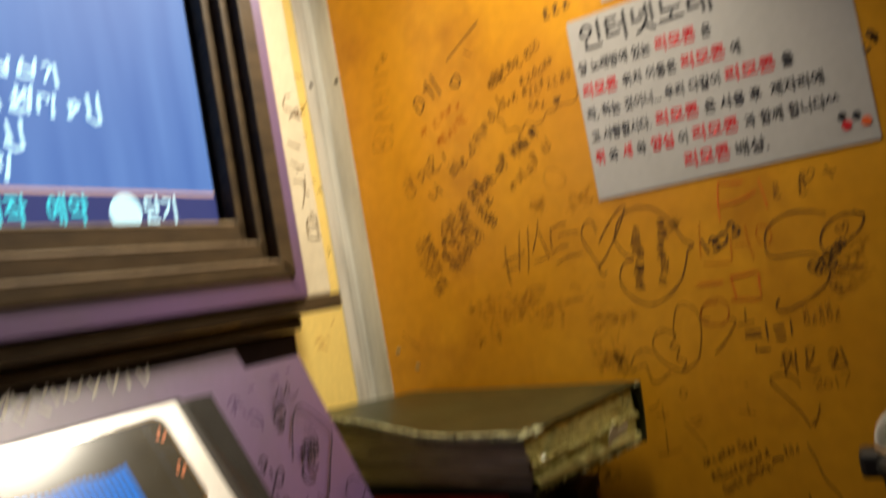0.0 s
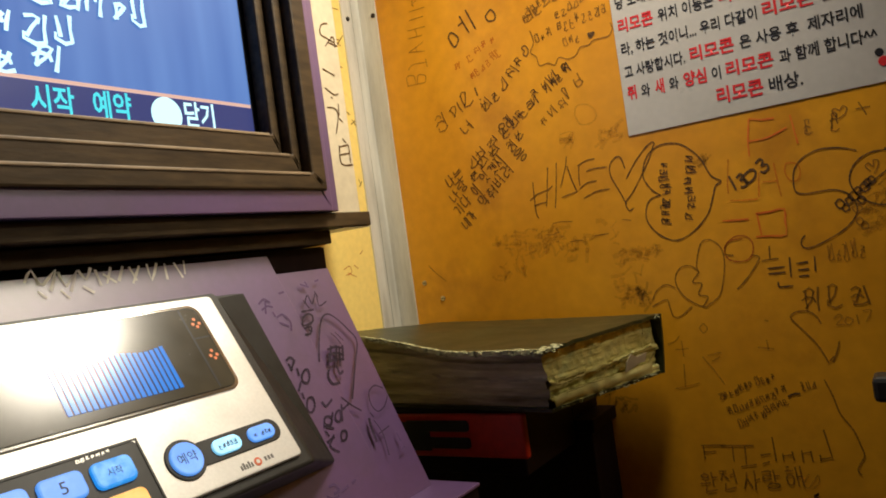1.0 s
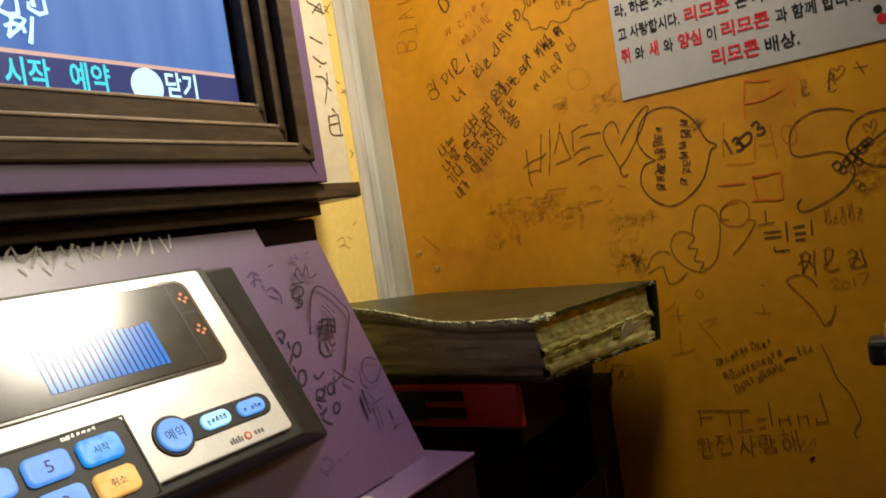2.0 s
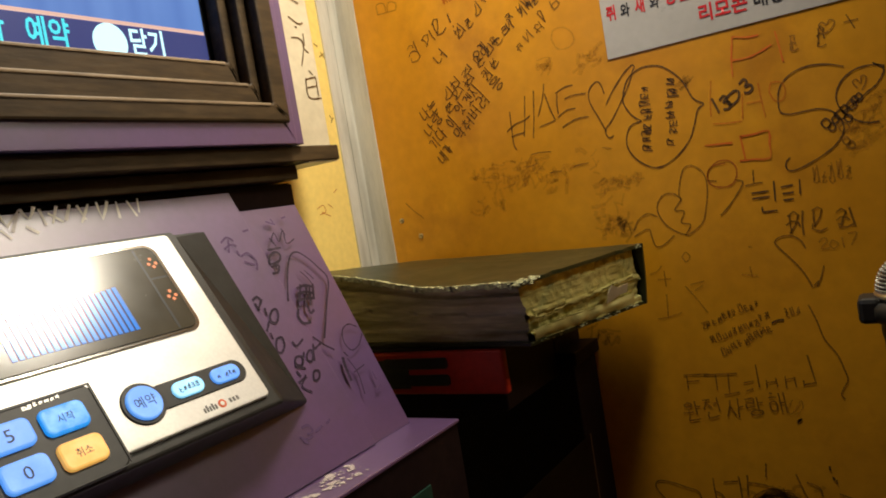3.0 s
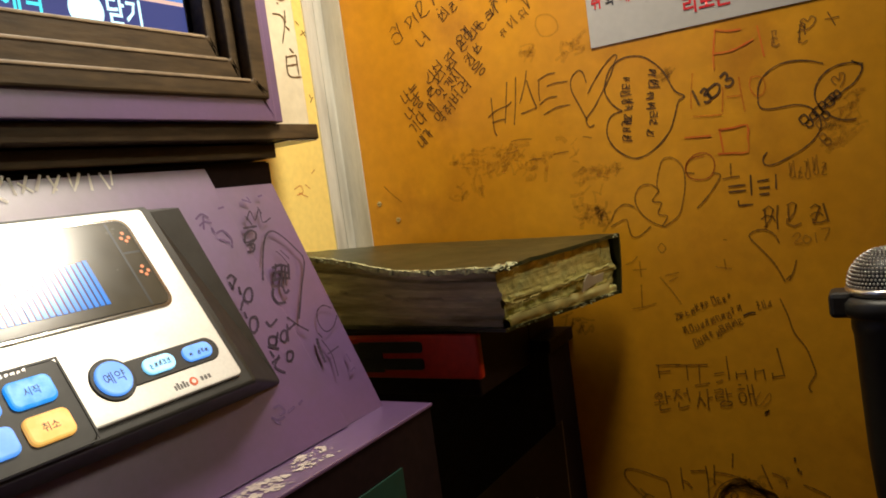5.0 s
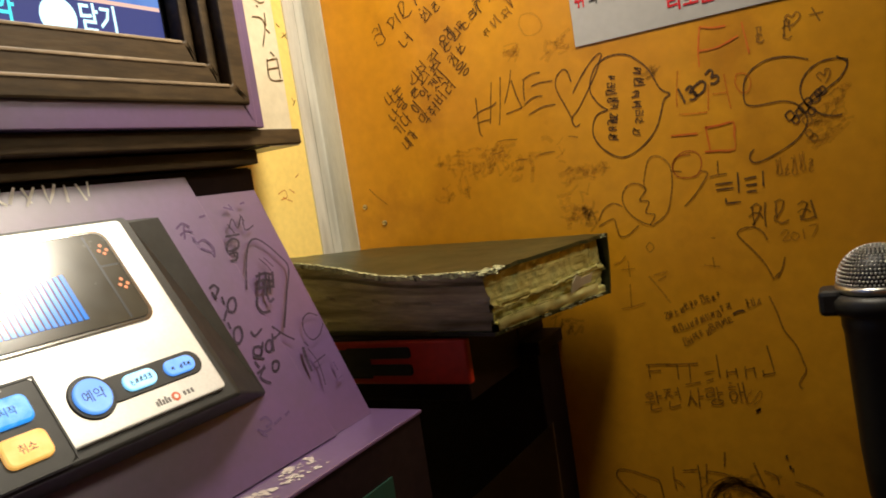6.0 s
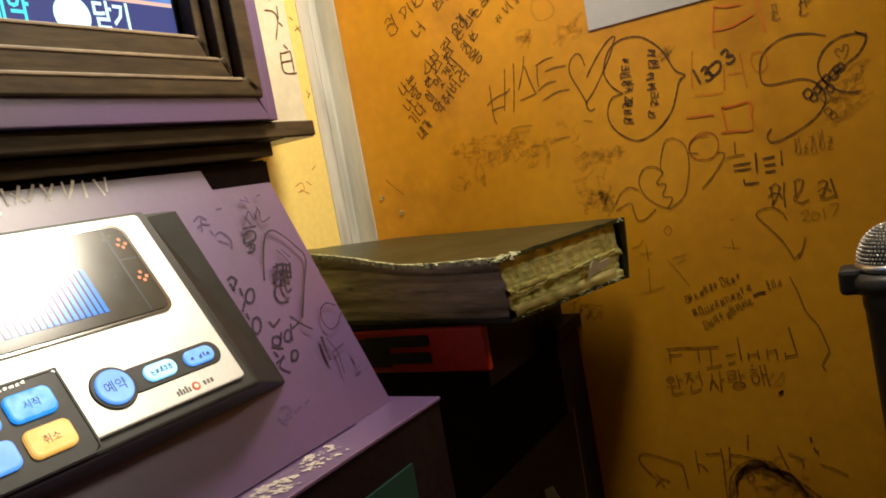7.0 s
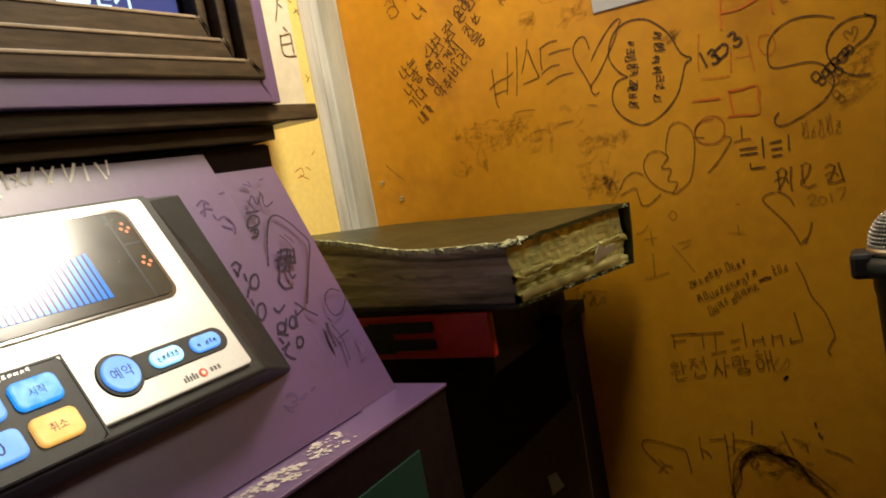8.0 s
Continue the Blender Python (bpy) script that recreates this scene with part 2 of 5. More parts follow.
def prism(outline, z0, z1, bevel=0.0):
    bm = bmesh.new()
    vs = [bm.verts.new((x, y, z0)) for x, y in outline]
    f = bm.faces.new(vs)
    ext = bmesh.ops.extrude_face_region(bm, geom=[f])
    top = [g for g in ext["geom"] if isinstance(g, bmesh.types.BMVert)]
    bmesh.ops.translate(bm, verts=top, vec=(0, 0, z1 - z0))
    if bevel:
        es = [e for e in bm.edges if all(v in top for v in e.verts)]
        bmesh.ops.bevel(bm, geom=es, offset=bevel, segments=2, affect="EDGES", profile=0.5)
    return bm


def rounded(cx, cy, w, h, r, n=6):
    pts = []
    for k, (sx, sy) in enumerate(((1, 1), (-1, 1), (-1, -1), (1, -1))):
        for i in range(n + 1):
            a = math.pi / 2 * (k + i / n)
            pts.append((cx + sx * (w / 2 - r) + r * math.cos(a), cy + sy * (h / 2 - r) + r * math.sin(a)))
    return pts


def disc(cx, cy, r, n=36):
    return [(cx + r * math.cos(2 * math.pi * i / n), cy + r * math.sin(2 * math.pi * i / n)) for i in range(n)]


def ring(outer, inner, depth0, depth1, bevel=0.0):
    """A rectangular frame between two rectangles (x0, x1, y0, y1), in its own plane."""
    bm = bmesh.new()

    def loop(q, z):
        return [bm.verts.new(p) for p in ((q[0], q[2], z), (q[1], q[2], z), (q[1], q[3], z), (q[0], q[3], z))]

    a, b, c, d = loop(outer, depth0), loop(inner, depth0), loop(outer, depth1), loop(inner, depth1)
    for i in range(4):
        j = (i + 1) % 4
        for q in ((a[i], a[j], b[j], b[i]), (c[i], c[j], d[j], d[i]), (a[i], a[j], c[j], c[i]), (b[i], b[j], d[j], d[i])):
            bm.faces.new(q)
    if bevel:
        es = [e for e in bm.edges if all(v in c or v in d for v in e.verts)]
        bmesh.ops.bevel(bm, geom=es, offset=bevel, segments=2, affect="EDGES", profile=0.5)
    return bm


def letters(name, body, size, mat, parent, m, x, y, width=None, lift=0.0008, align="LEFT", slant=0.0, label="", bold=0.0):
    cu = bpy.data.curves.new("tmp", "FONT")
    cu.body, cu.size, cu.align_x, cu.shear = body, size, align, slant
    cu.resolution_u = 2
    cu.offset = bold
    tmp = bpy.data.objects.new("tmp", cu)
    me = bpy.data.meshes.new_from_object(tmp)
    bpy.data.objects.remove(tmp)
    bpy.data.curves.remove(cu)
    xs = [v.co.x for v in me.vertices]
    k = width / (max(xs) - min(xs)) if width else 1.0
    x_first = min(xs) if align == "LEFT" else 0.0
    for v in me.vertices:
        v.co = Vector(((v.co.x - x_first) * k + x, v.co.y + y, lift))
    me.transform(m)
    me.name = name
    me.materials.clear()
    me.materials.append(mat)
    ob = new(name, me)
    ob.parent = parent
    if label:
        ob["label"] = label
    return ob


def ribbon(bm, pts, width, lift=0.0007, closed=False):
    """A flat pen stroke along pts, in the plane of a surface."""
    n = len(pts)
    prev = None
    first = None
    for i, (x, y) in enumerate(pts):
        a = pts[i - 1] if (i or closed) else pts[i]
        b = pts[(i + 1) % n] if (i < n - 1 or closed) else pts[i]
        d = Vector((b[0] - a[0], b[1] - a[1], 0))
        d = d.normalized() if d.length > 1e-9 else Vector((1, 0, 0))
        s = Vector((-d.y, d.x, 0)) * width * (0.5 + 0.12 * math.sin(i * 2.3 + x * 900))
        c = Vector((x, y, lift))
        cur = (bm.verts.new(c + s), bm.verts.new(c - s))
        if prev:
            bm.faces.new((prev[0], prev[1], cur[1], cur[0]))
        first = first or cur
        prev = cur
    if closed:
        bm.faces.new((prev[0], prev[1], first[1], first[0]))


def curve_points(pts, steps=8, closed=False):
    """Catmull-Rom through a few control points."""
    out, n = [], len(pts)
    rng = range(n) if closed else range(n - 1)
    for i in rng:
        p = [Vector((*(pts[(i + k) % n] if closed else pts[min(max(i + k, 0), n - 1)]), 0)) for k in (-1, 0, 1, 2)]
        for s in range(steps):
            t = s / steps
            q = 0.5 * (2 * p[1] + (p[2] - p[0]) * t + (2 * p[0] - 5 * p[1] + 4 * p[2] - p[3]) * t * t + (3 * p[1] - p[0] - 3 * p[2] + p[3]) * t ** 3)
            out.append((q.x, q.y))
    if not closed:
        out.append(tuple(pts[-1]))
    return out


def strokes(name, lines, width, mat, parent, m, label="", smooth=False, lift=0.0007):
    bm = bmesh.new()
    for ln in lines:
        ribbon(bm, curve_points(ln) if smooth else curve_points(ln, 2), width, lift)
    return tagged(part(name, bm, mat, parent, label, m), kind="stuff")


def scrawl(name, a, b, height, count, width, mat, parent, m, seed, label="", lift=0.0007):
    """A line of unreadable handwriting from a to b: little groups of bars."""
    rng = random.Random(seed)
    bm = bmesh.new()
    d = Vector((b[0] - a[0], b[1] - a[1]))
    ln = d.length
    d.normalize()
    up = Vector((-d.y, d.x))
    count = max(2, int(count * 1.3))
    cell = ln / count
    for k in range(count):
        if rng.random() < 0.04:
            continue
        o = Vector(a) + d * (cell * (k + rng.uniform(0.0, 0.2))) + up * height * rng.uniform(-0.16, 0.16)
        w, h = cell * rng.uniform(0.7, 0.95), height * rng.uniform(0.65, 1.1)
        lean = rng.uniform(-0.12, 0.25)

        def at(u, v):
            p = o + d * (w * (u + lean * v)) + up * (h * v)
            return (p.x, p.y)
        for kind in rng.sample(("post", "post_left", "bar", "low", "slant", "high"), rng.choice((3, 4, 4, 5))):
            j = rng.uniform(-0.1, 0.1)
            if kind == "post":
                ribbon(bm, [at(0.85 + j, 0), at(0.83 + j, 0.5), at(0.85, 1)], width, lift)
            elif kind == "post_left":
                ribbon(bm, [at(0.25 + j, 0.15), at(0.22 + j, 0.5), at(0.25, 0.9)], width, lift)
            elif kind == "bar":
                ribbon(bm, [at(0.05, 0.46 + j), at(0.3, 0.60 + j), at(0.6, 0.52 + j), at(0.7, 0.36)], width, lift)
            elif kind == "low":
                ribbon(bm, [at(0.15, 0.30), at(0.1, 0.08), at(0.5, 0.0 + j), at(0.85, 0.10 + j)], width, lift)
            elif kind == "high":
                ribbon(bm, [at(0.15, 0.86), at(0.45, 0.94 + j), at(0.65, 0.84), at(0.58, 0.66 + j)], width, lift)
            else:
                ribbon(bm, [at(0.2, 0.15), at(0.45 + j, 0.5), at(0.65, 0.85)], width, lift)
    return tagged(part(name, bm, mat, parent, label, m), kind="stuff")


def smear(a, b, height, count, mat, parent, m, seed, label=""):
    """Blotchy traces of rubbed-out writing: short wide dabs of thin ink between a and b."""
    rng = random.Random(seed)
    bm = bmesh.new()
    for k in range(count):
        u, v = rng.random(), rng.random()
        x, y = a[0] + (b[0] - a[0]) * u, a[1] + (b[1] - a[1]) * u + height * v
        w, turn = rng.uniform(0.002, 0.008), rng.uniform(-0.5, 1.9)
        d = Vector((math.cos(turn), math.sin(turn))) * rng.uniform(0.003, 0.010)
        n = Vector((rng.uniform(-0.003, 0.003), rng.uniform(-0.003, 0.003)))
        pts = curve_points([(x - d.x, y - d.y), (x + n.x, y + n.y), (x + d.x, y + d.y)], 5)
        ribbon(bm, pts, w * rng.uniform(0.4, 1.0), 0.0004 + 0.00003 * (k % 9))
    return tagged(part("graffiti_smudge", bm, mat, parent, label, m), kind="stuff")


# pen strokes of the letters of the Korean alphabet, in a unit square
JAMO = {
    "ㄱ": ((0.1, 0.9, 0.9, 0.92, 0.72, 0.1),), "ㄴ": ((0.15, 0.95, 0.12, 0.15, 0.95, 0.22),), "ㄷ": ((0.9, 0.9, 0.1, 0.9, 0.12, 0.12, 0.95, 0.16),),
    "ㄹ": ((0.1, 0.95, 0.9, 0.92, 0.86, 0.56, 0.14, 0.5, 0.12, 0.08, 0.95, 0.12),), "ㅁ": ((0.12, 0.9, 0.14, 0.1, 0.88, 0.12, 0.9, 0.92, 0.12, 0.9),),
}
JAMO |= {
    "ㅂ": ((0.12, 0.95, 0.14, 0.08), (0.86, 0.95, 0.86, 0.08), (0.14, 0.52, 0.86, 0.55), (0.14, 0.1, 0.86, 0.12)), "ㅅ": ((0.5, 0.95, 0.4, 0.5, 0.05, 0.08), (0.45, 0.6, 0.95, 0.1)),
    "ㅇ": ((0.5, 0.92, 0.16, 0.74, 0.1, 0.4, 0.4, 0.08, 0.82, 0.22, 0.9, 0.62, 0.5, 0.92),), "ㅈ": ((0.08, 0.92, 0.92, 0.92), (0.55, 0.9, 0.4, 0.5, 0.05, 0.06), (0.45, 0.55, 0.95, 0.08)),
    "ㅊ": ((0.4, 1.1, 0.6, 1.08), (0.08, 0.85, 0.92, 0.85), (0.55, 0.84, 0.4, 0.46, 0.05, 0.06), (0.45, 0.5, 0.95, 0.08)), "ㅋ": ((0.1, 0.92, 0.9, 0.92, 0.75, 0.08), (0.15, 0.55, 0.8, 0.58)),
}
JAMO |= {
    "ㅌ": ((0.9, 0.94, 0.1, 0.92, 0.12, 0.1, 0.95, 0.12), (0.12, 0.52, 0.85, 0.54)), "ㅍ": ((0.08, 0.9, 0.92, 0.9), (0.32, 0.88, 0.34, 0.14), (0.68, 0.88, 0.66, 0.14), (0.05, 0.12, 0.95, 0.14)),
    "ㅎ": ((0.35, 1.05, 0.65, 1.03), (0.08, 0.78, 0.92, 0.8), (0.5, 0.62, 0.2, 0.46, 0.22, 0.14, 0.6, 0.04, 0.84, 0.28, 0.78, 0.52, 0.5, 0.62)),
}
JAMO |= {
    "ㅏ": ((0.35, 1.0, 0.35, 0.0), (0.38, 0.52, 0.9, 0.54)), "ㅐ": ((0.25, 0.95, 0.25, 0.05), (0.28, 0.5, 0.75, 0.52), (0.78, 1.0, 0.78, 0.0)), "ㅑ": ((0.35, 1.0, 0.35, 0.0), (0.38, 0.66, 0.9, 0.68), (0.38, 0.36, 0.9, 0.38)),
    "ㅓ": ((0.7, 1.0, 0.7, 0.0), (0.15, 0.52, 0.68, 0.54)), "ㅔ": ((0.5, 0.95, 0.5, 0.05), (0.1, 0.5, 0.48, 0.52), (0.88, 1.0, 0.88, 0.0)), "ㅕ": ((0.7, 1.0, 0.7, 0.0), (0.15, 0.66, 0.68, 0.68), (0.15, 0.36, 0.68, 0.38)),
    "ㅣ": ((0.55, 1.0, 0.52, 0.0),), "ㅗ": ((0.5, 0.9, 0.5, 0.25), (0.02, 0.2, 0.98, 0.24)), "ㅜ": ((0.02, 0.8, 0.98, 0.82), (0.52, 0.8, 0.5, 0.1)), "ㅡ": ((0.02, 0.45, 0.98, 0.52),),
}
FIRST = "ㄱㄱㄴㄷㄷㄹㅁㅂㅂㅅㅅㅇㅈㅈㅊㅋㅌㅍㅎ"
MIDDLE = "ㅏ ㅐ ㅑ ㅐ ㅓ ㅔ ㅕ ㅔ ㅗ ㅗㅏ ㅗㅐ ㅗㅣ ㅗ ㅜ ㅜㅓ ㅜㅔ ㅜㅣ ㅜ ㅡ ㅡㅣ ㅣ".split(" ")
LAST = " ㄱㄱㅅㄴㅈㅎㄷㄹㄱㅁㅂㅅㅌㅍㅎㅁㅂㅅㅅㅅㅇㅈㅊㅋㅌㅍㅎ"


def handwritten(name, text, a, b, height, width, mat, parent, m, seed, label="", lift=0.0008):
    """Korean words written by hand with a marker along the line from a to b."""
    rng = random.Random(seed)
    bm = bmesh.new()
    d = Vector((b[0] - a[0], b[1] - a[1]))
    cell = d.length / len(text)
    d.normalize()
    up = Vector((-d.y, d.x))
    for k, ch in enumerate(text):
        code = ord(ch) - 0xAC00
        if not 0 <= code < 11172:
            continue
        o = Vector(a) + d * (cell * k) + up * height * rng.uniform(-0.08, 0.08)
        w, h, lean = cell * 0.88, height * rng.uniform(0.9, 1.1), rng.uniform(-0.05, 0.12)
        vowels, last = MIDDLE[code % 588 // 28], LAST[code % 28]
        low = 0.38 if last != " " else 0.0
        flat = [v for v in vowels if v in "ㅗㅜㅡ"]
        tall = [v for v in vowels if v not in "ㅗㅜㅡ"]
        right = 0.56 if tall else 1.0
        boxes = [(FIRST[code // 588], 0.05, right, low + ((1 - low) * 0.45 if flat else 0.08), 0.98)]
        boxes += [(v, 0.0, right + 0.04, low, low + (1 - low) * 0.42) for v in flat] + [(v, 0.56, 1.0, low * 0.9, 1.02) for v in tall]
        if last != " ":
            boxes.append((last, 0.2, 0.9, 0.0, 0.33))
        for letter, x0, x1, y0, y1 in boxes:
            for run in JAMO[letter]:
                pts = []
                for i in range(0, len(run), 2):
                    u = x0 + (x1 - x0) * run[i] + rng.uniform(-0.03, 0.03)
                    v = y0 + (y1 - y0) * run[i + 1] + rng.uniform(-0.03, 0.03)
                    p = o + d * (w * (u + lean * v)) + up * (h * v)
                    pts.append((p.x, p.y))
                ribbon(bm, curve_points(pts, 4), width, lift)
    return tagged(part(name, bm, mat, parent, label, m), kind="stuff")


# ---------------------------------------------------------------- the booth
WX, BY = 1.200, 0.510          # face of the orange wall, face of the wall behind the machine
CEIL_Z = 2.15
wall_east = tagged(part("wall_east", slab(WX, WX + 0.08, -1.10, BY + 0.08, 0, CEIL_Z), ORANGE), "orange laminate wall covered in marker graffiti", "wall", kind="structure")
wall_north = tagged(part("wall_north", slab(-0.78, WX, BY, BY + 0.08, 0, CEIL_Z), YELLOW), "yellow laminate wall behind the karaoke machine", "wall", kind="structure")
wall_west = tagged(part("wall_west", slab(-0.78, -0.70, -1.10, BY, 0, CEIL_Z), ORANGE), "orange laminate wall of the booth", "wall", kind="structure")
# south wall and ceiling are out of view, darkened to cut bounced light
wall_south = tagged(part("wall_south", slab(-0.78, WX, -1.18, -1.10, 0, CEIL_Z), FLOOR), "unseen wall of the booth, dark to cut bounce", "wall", kind="structure")
tagged(part("floor", slab(-0.78, WX + 0.08, -1.18, BY + 0.08, -0.06, 0), FLOOR), "dark vinyl floor of the booth", "floor", kind="structure")
tagged(part("ceiling", slab(-0.78, WX + 0.08, -1.18, BY + 0.08, CEIL_Z, CEIL_Z + 0.06), CEIL), "unseen ceiling of the booth, dark to cut bounce", "ceiling", kind="structure")

# metal angle that covers the corner, held by screws
strip = tagged(empty("trim"), "grey metal corner strip screwed over the wall joint", "trim", kind="structure")
part("flange", slab(WX - 0.043, WX - 0.0025, BY - 0.0025, BY - 0.0002, 0.0, CEIL_Z - 0.002), ALU, strip)
part("flange", slab(WX - 0.0025, WX - 0.0002, BY - 0.034, BY - 0.0002, 0.0, CEIL_Z - 0.002), ALU, strip)
part("bead", slab(WX - 0.021, WX - 0.0026, BY - 0.0040, BY - 0.0026, 0.0, CEIL_Z - 0.002, 0.0006), ALU, strip)


def screw(x, y, z, right, up, parent, mat=SCREW, r=0.0035):
    s = part("screw", prism(disc(0, 0, r, 16), 0, 0.0018, 0.0006), mat, parent, m=basis((x, y, z), right, up))
    part("slot", slab(-r * 0.7, r * 0.7, -0.0005, 0.0005, 0.0018, 0.0021), SCREW_DARK, s, m=basis((x, y, z), right, up))


for z in (1.600, 1.985, 0.6):
    screw(WX - 0.031, BY - 0.0025, z, (1, 0, 0), (0, 0, 1), strip, SCREW_DARK)
    screw(WX - 0.0025, BY - 0.029, z + 0.003, (0, -1, 0), (0, 0, 1), strip, SCREW_DARK)

# plane of the orange wall: first number grows away from the corner (towards -y)
EAST = basis((WX, 0, 0), (0, -1, 0), (0, 0, 1))
NORTH = basis((0, BY, 0), (1, 0, 0), (0, 0, 1))

# ---------------------------------------------------------------- karaoke machine
machine = tagged(empty("karaoke_machine"), "purple karaoke machine with brown-framed lit screen and sloping console", "karaoke machine")
MX0 = -0.30                      # its far side, out of view


def front(y):
    return basis((0, y, 0), (1, 0, 0), (0, 0, 1))


part("casing", slab(MX0, 1.0495, 0.435, 0.5085, 1.2925, 1.95, 0.004), CREAM, machine, "cream casing with marker scribbles")
part("front_panel", ring((MX0 + 0.02, 0.8635, 1.2905, 1.90), (MX0 + 0.10, 0.840, 1.325, 1.82), -0.070, 0.0, 0.001), PURPLE, machine, "purple front panel", m=front(0.3205))
part("side_flange", slab(0.8640, 0.876, 0.324, 0.43, 1.2905, 1.90, 0.001), PURPLE, machine)
# stepped moulding round the screen
rings = (((-0.22, 0.8555, 1.3105, 1.832), (-0.205, 0.8360, 1.3275, 1.815), 0.332, 0.3165),
         ((-0.205, 0.8358, 1.3277, 1.8148), (-0.19, 0.8245, 1.3472, 1.795), 0.345, 0.3285),
         ((-0.19, 0.8243, 1.3474, 1.7948), (-0.17, 0.8130, 1.3685, 1.775), 0.356, 0.3400))
for outer, inner, back, face in rings:
    mould = part("moulding", ring(outer, inner, 0.0, back - face, 0.0022), WOOD, machine, "dark brown wooden moulding", m=front(back))
    # pale strip: lamp light on the step's chamfer, put into the colour
    part("lit_edge", slab(inner[0] + 0.002, inner[1] - 0.0035, face - 0.0010, face + 0.003, inner[2] - 0.0030, inner[2] - 0.0002, 0.0007), LIT_EDGE, mould, "pale edge painting lamp light on the chamfer")
part("screen_border", slab(-0.19, 0.829, 0.357, 0.362, 1.345, 1.795), SCREEN_GLASS, machine, "black border of the screen")
screen = part("screen", slab(-0.15, 0.8055, 0.3552, 0.3568, 1.3630, 1.770), SCREEN, machine, "lit blue song list screen")
SCR = front(0.3550)
part("screen_band", slab(-0.15, 0.8055, 1.3630, 1.3950, 0.0, 0.0004), SCREEN_BAND, screen, m=SCR)
part("screen_rule", slab(-0.15, 0.8045, 1.3952, 1.3982, 0.0, 0.0006), SCREEN_LINE, screen, "orange rule on the screen", m=SCR)
part("screen_button", prism(disc(0.7085, 1.3800, 0.0150), 0.0004, 0.0010), SCREEN_WHITE, screen, "white round icon", m=SCR)
letters("screen_text", "닫기", 0.024, SCREEN_WHITE, screen, SCR, 0.7265, 1.3735, 0.032, 0.0011, bold=0.0005)
letters("screen_text", "예약", 0.024, SCREEN_CYAN, screen, SCR, 0.642, 1.3735, 0.033, 0.0011, bold=0.0005)
letters("screen_text", "시작", 0.024, SCREEN_CYAN, screen, SCR, 0.594, 1.3725, 0.033, 0.0011, bold=0.0005)
for z, x1, k in ((1.4010, 0.618, 2), (1.4270, 0.640, 3), (1.4525, 0.706, 6), (1.4785, 0.690, 4)):
    scrawl("screen_text", (x1 - 0.025 * k, z), (x1, z), 0.021, k, 0.0030, SCREEN_WHITE, screen, SCR, int(z * 1000), lift=0.0011)

# ledge under the screen
ledge = part("ledge", slab(MX0, 0.9315, 0.329, 0.433, 1.2752, 1.2900, 0.0012), WOOD, machine, "dark brown ledge board")
part("ledge", slab(MX0, 0.885, 0.347, 0.433, 1.2600, 1.2735, 0.0012), WOOD, machine, "dark brown lower ledge board")

# pale tone at the ledge's end carries the light bounced up from below
part("ledge_underside", slab(0.8865, 0.930, 0.331, 0.433, 1.2738, 1.2750), PAPER, machine, "pale underside of the ledge, bounced light in its tone")

# sloping console
SLOPE_UP = (0, 0.335, 1.0)
CON = basis((0, 0.272, 1.009), (1, 0, 0), SLOPE_UP)
part("console_board", prism([(MX0, 0.0), (0.8975, 0.0), (0.874, 0.239), (MX0, 0.239)], -0.030, 0.0, 0.001), PURPLE, machine, "purple sloping board scribbled with marker", m=CON)
part("cover_board", prism([(MX0, 0.000), (0.8385, 0.000), (0.795, 0.2565), (MX0, 0.2565)], 0.0004, 0.0040, 0.0008), PURPLE, machine, "purple cover board", m=CON)
# dark slab above the shortened console board stands in for the ledge's shadow
part("ledge_shade_slab", slab(MX0, 0.885, 0.362, 0.44, 1.235, 1.2583), DARK, machine)
part("shelf", slab(MX0, 0.912, 0.225, 0.300, 1.0055, 1.009, 0.0010), PURPLE, machine, "purple shelf with worn edge")
part("fascia", slab(MX0, 0.910, 0.2265, 0.248, 0.86, 1.0053, 0.001), DARK, machine, "dark fascia under the shelf")
part("lower_body", slab(MX0, 0.90, 0.2484, 0.506, 0.0, 0.9845, 0.002), DARK, machine, "dark lower body")
part("upper_body", slab(MX0, 0.90, 0.372, 0.506, 0.985, 1.258, 0.001), DARK, machine, "dark body behind the console")
part("green_panel", slab(0.60, 0.850, 0.2245, 0.2262, 0.80, 0.970, 0.0004), GREEN, machine, "dim green panel")

# ---------------------------------------------------------------- tabletop remote control
remote = tagged(empty("remote_control"), "silver and black remote control console with glowing blue keys", "remote control")
FACE = basis((0, 0.255, 1.095), (1, 0, 0), (0, 0.536, 0.841))
# black wedge: its foot lies on the sloping board
CONB = basis((0, 0.272, 1.009), (1, 0, 0), SLOPE_UP)


def wedge():
    bm = bmesh.new()
    foot = [CONB @ Vector(p) for p in ((0.36, 0.058, 0.0045), (0.783, 0.058, 0.0045), (0.752, 0.226, 0.0045), (0.36, 0.226, 0.0045))]
    head = [FACE @ Vector(p) for p in ((0.36, -0.010, -0.0015), (0.722, -0.010, -0.0015), (0.718, 0.153, -0.0015), (0.36, 0.153, -0.0015))]
    a = [bm.verts.new(p) for p in foot]
    b = [bm.verts.new(p) for p in head]
    bm.faces.new(a)
    bm.faces.new(b)
    for i in range(4):
        j = (i + 1) % 4
        bm.faces.new((a[i], a[j], b[j], b[i]))
    bmesh.ops.recalc_face_normals(bm, faces=bm.faces)
    bmesh.ops.bevel(bm, geom=bm.edges[:], offset=0.003, segments=3, affect="EDGES", profile=0.5)
    return bm


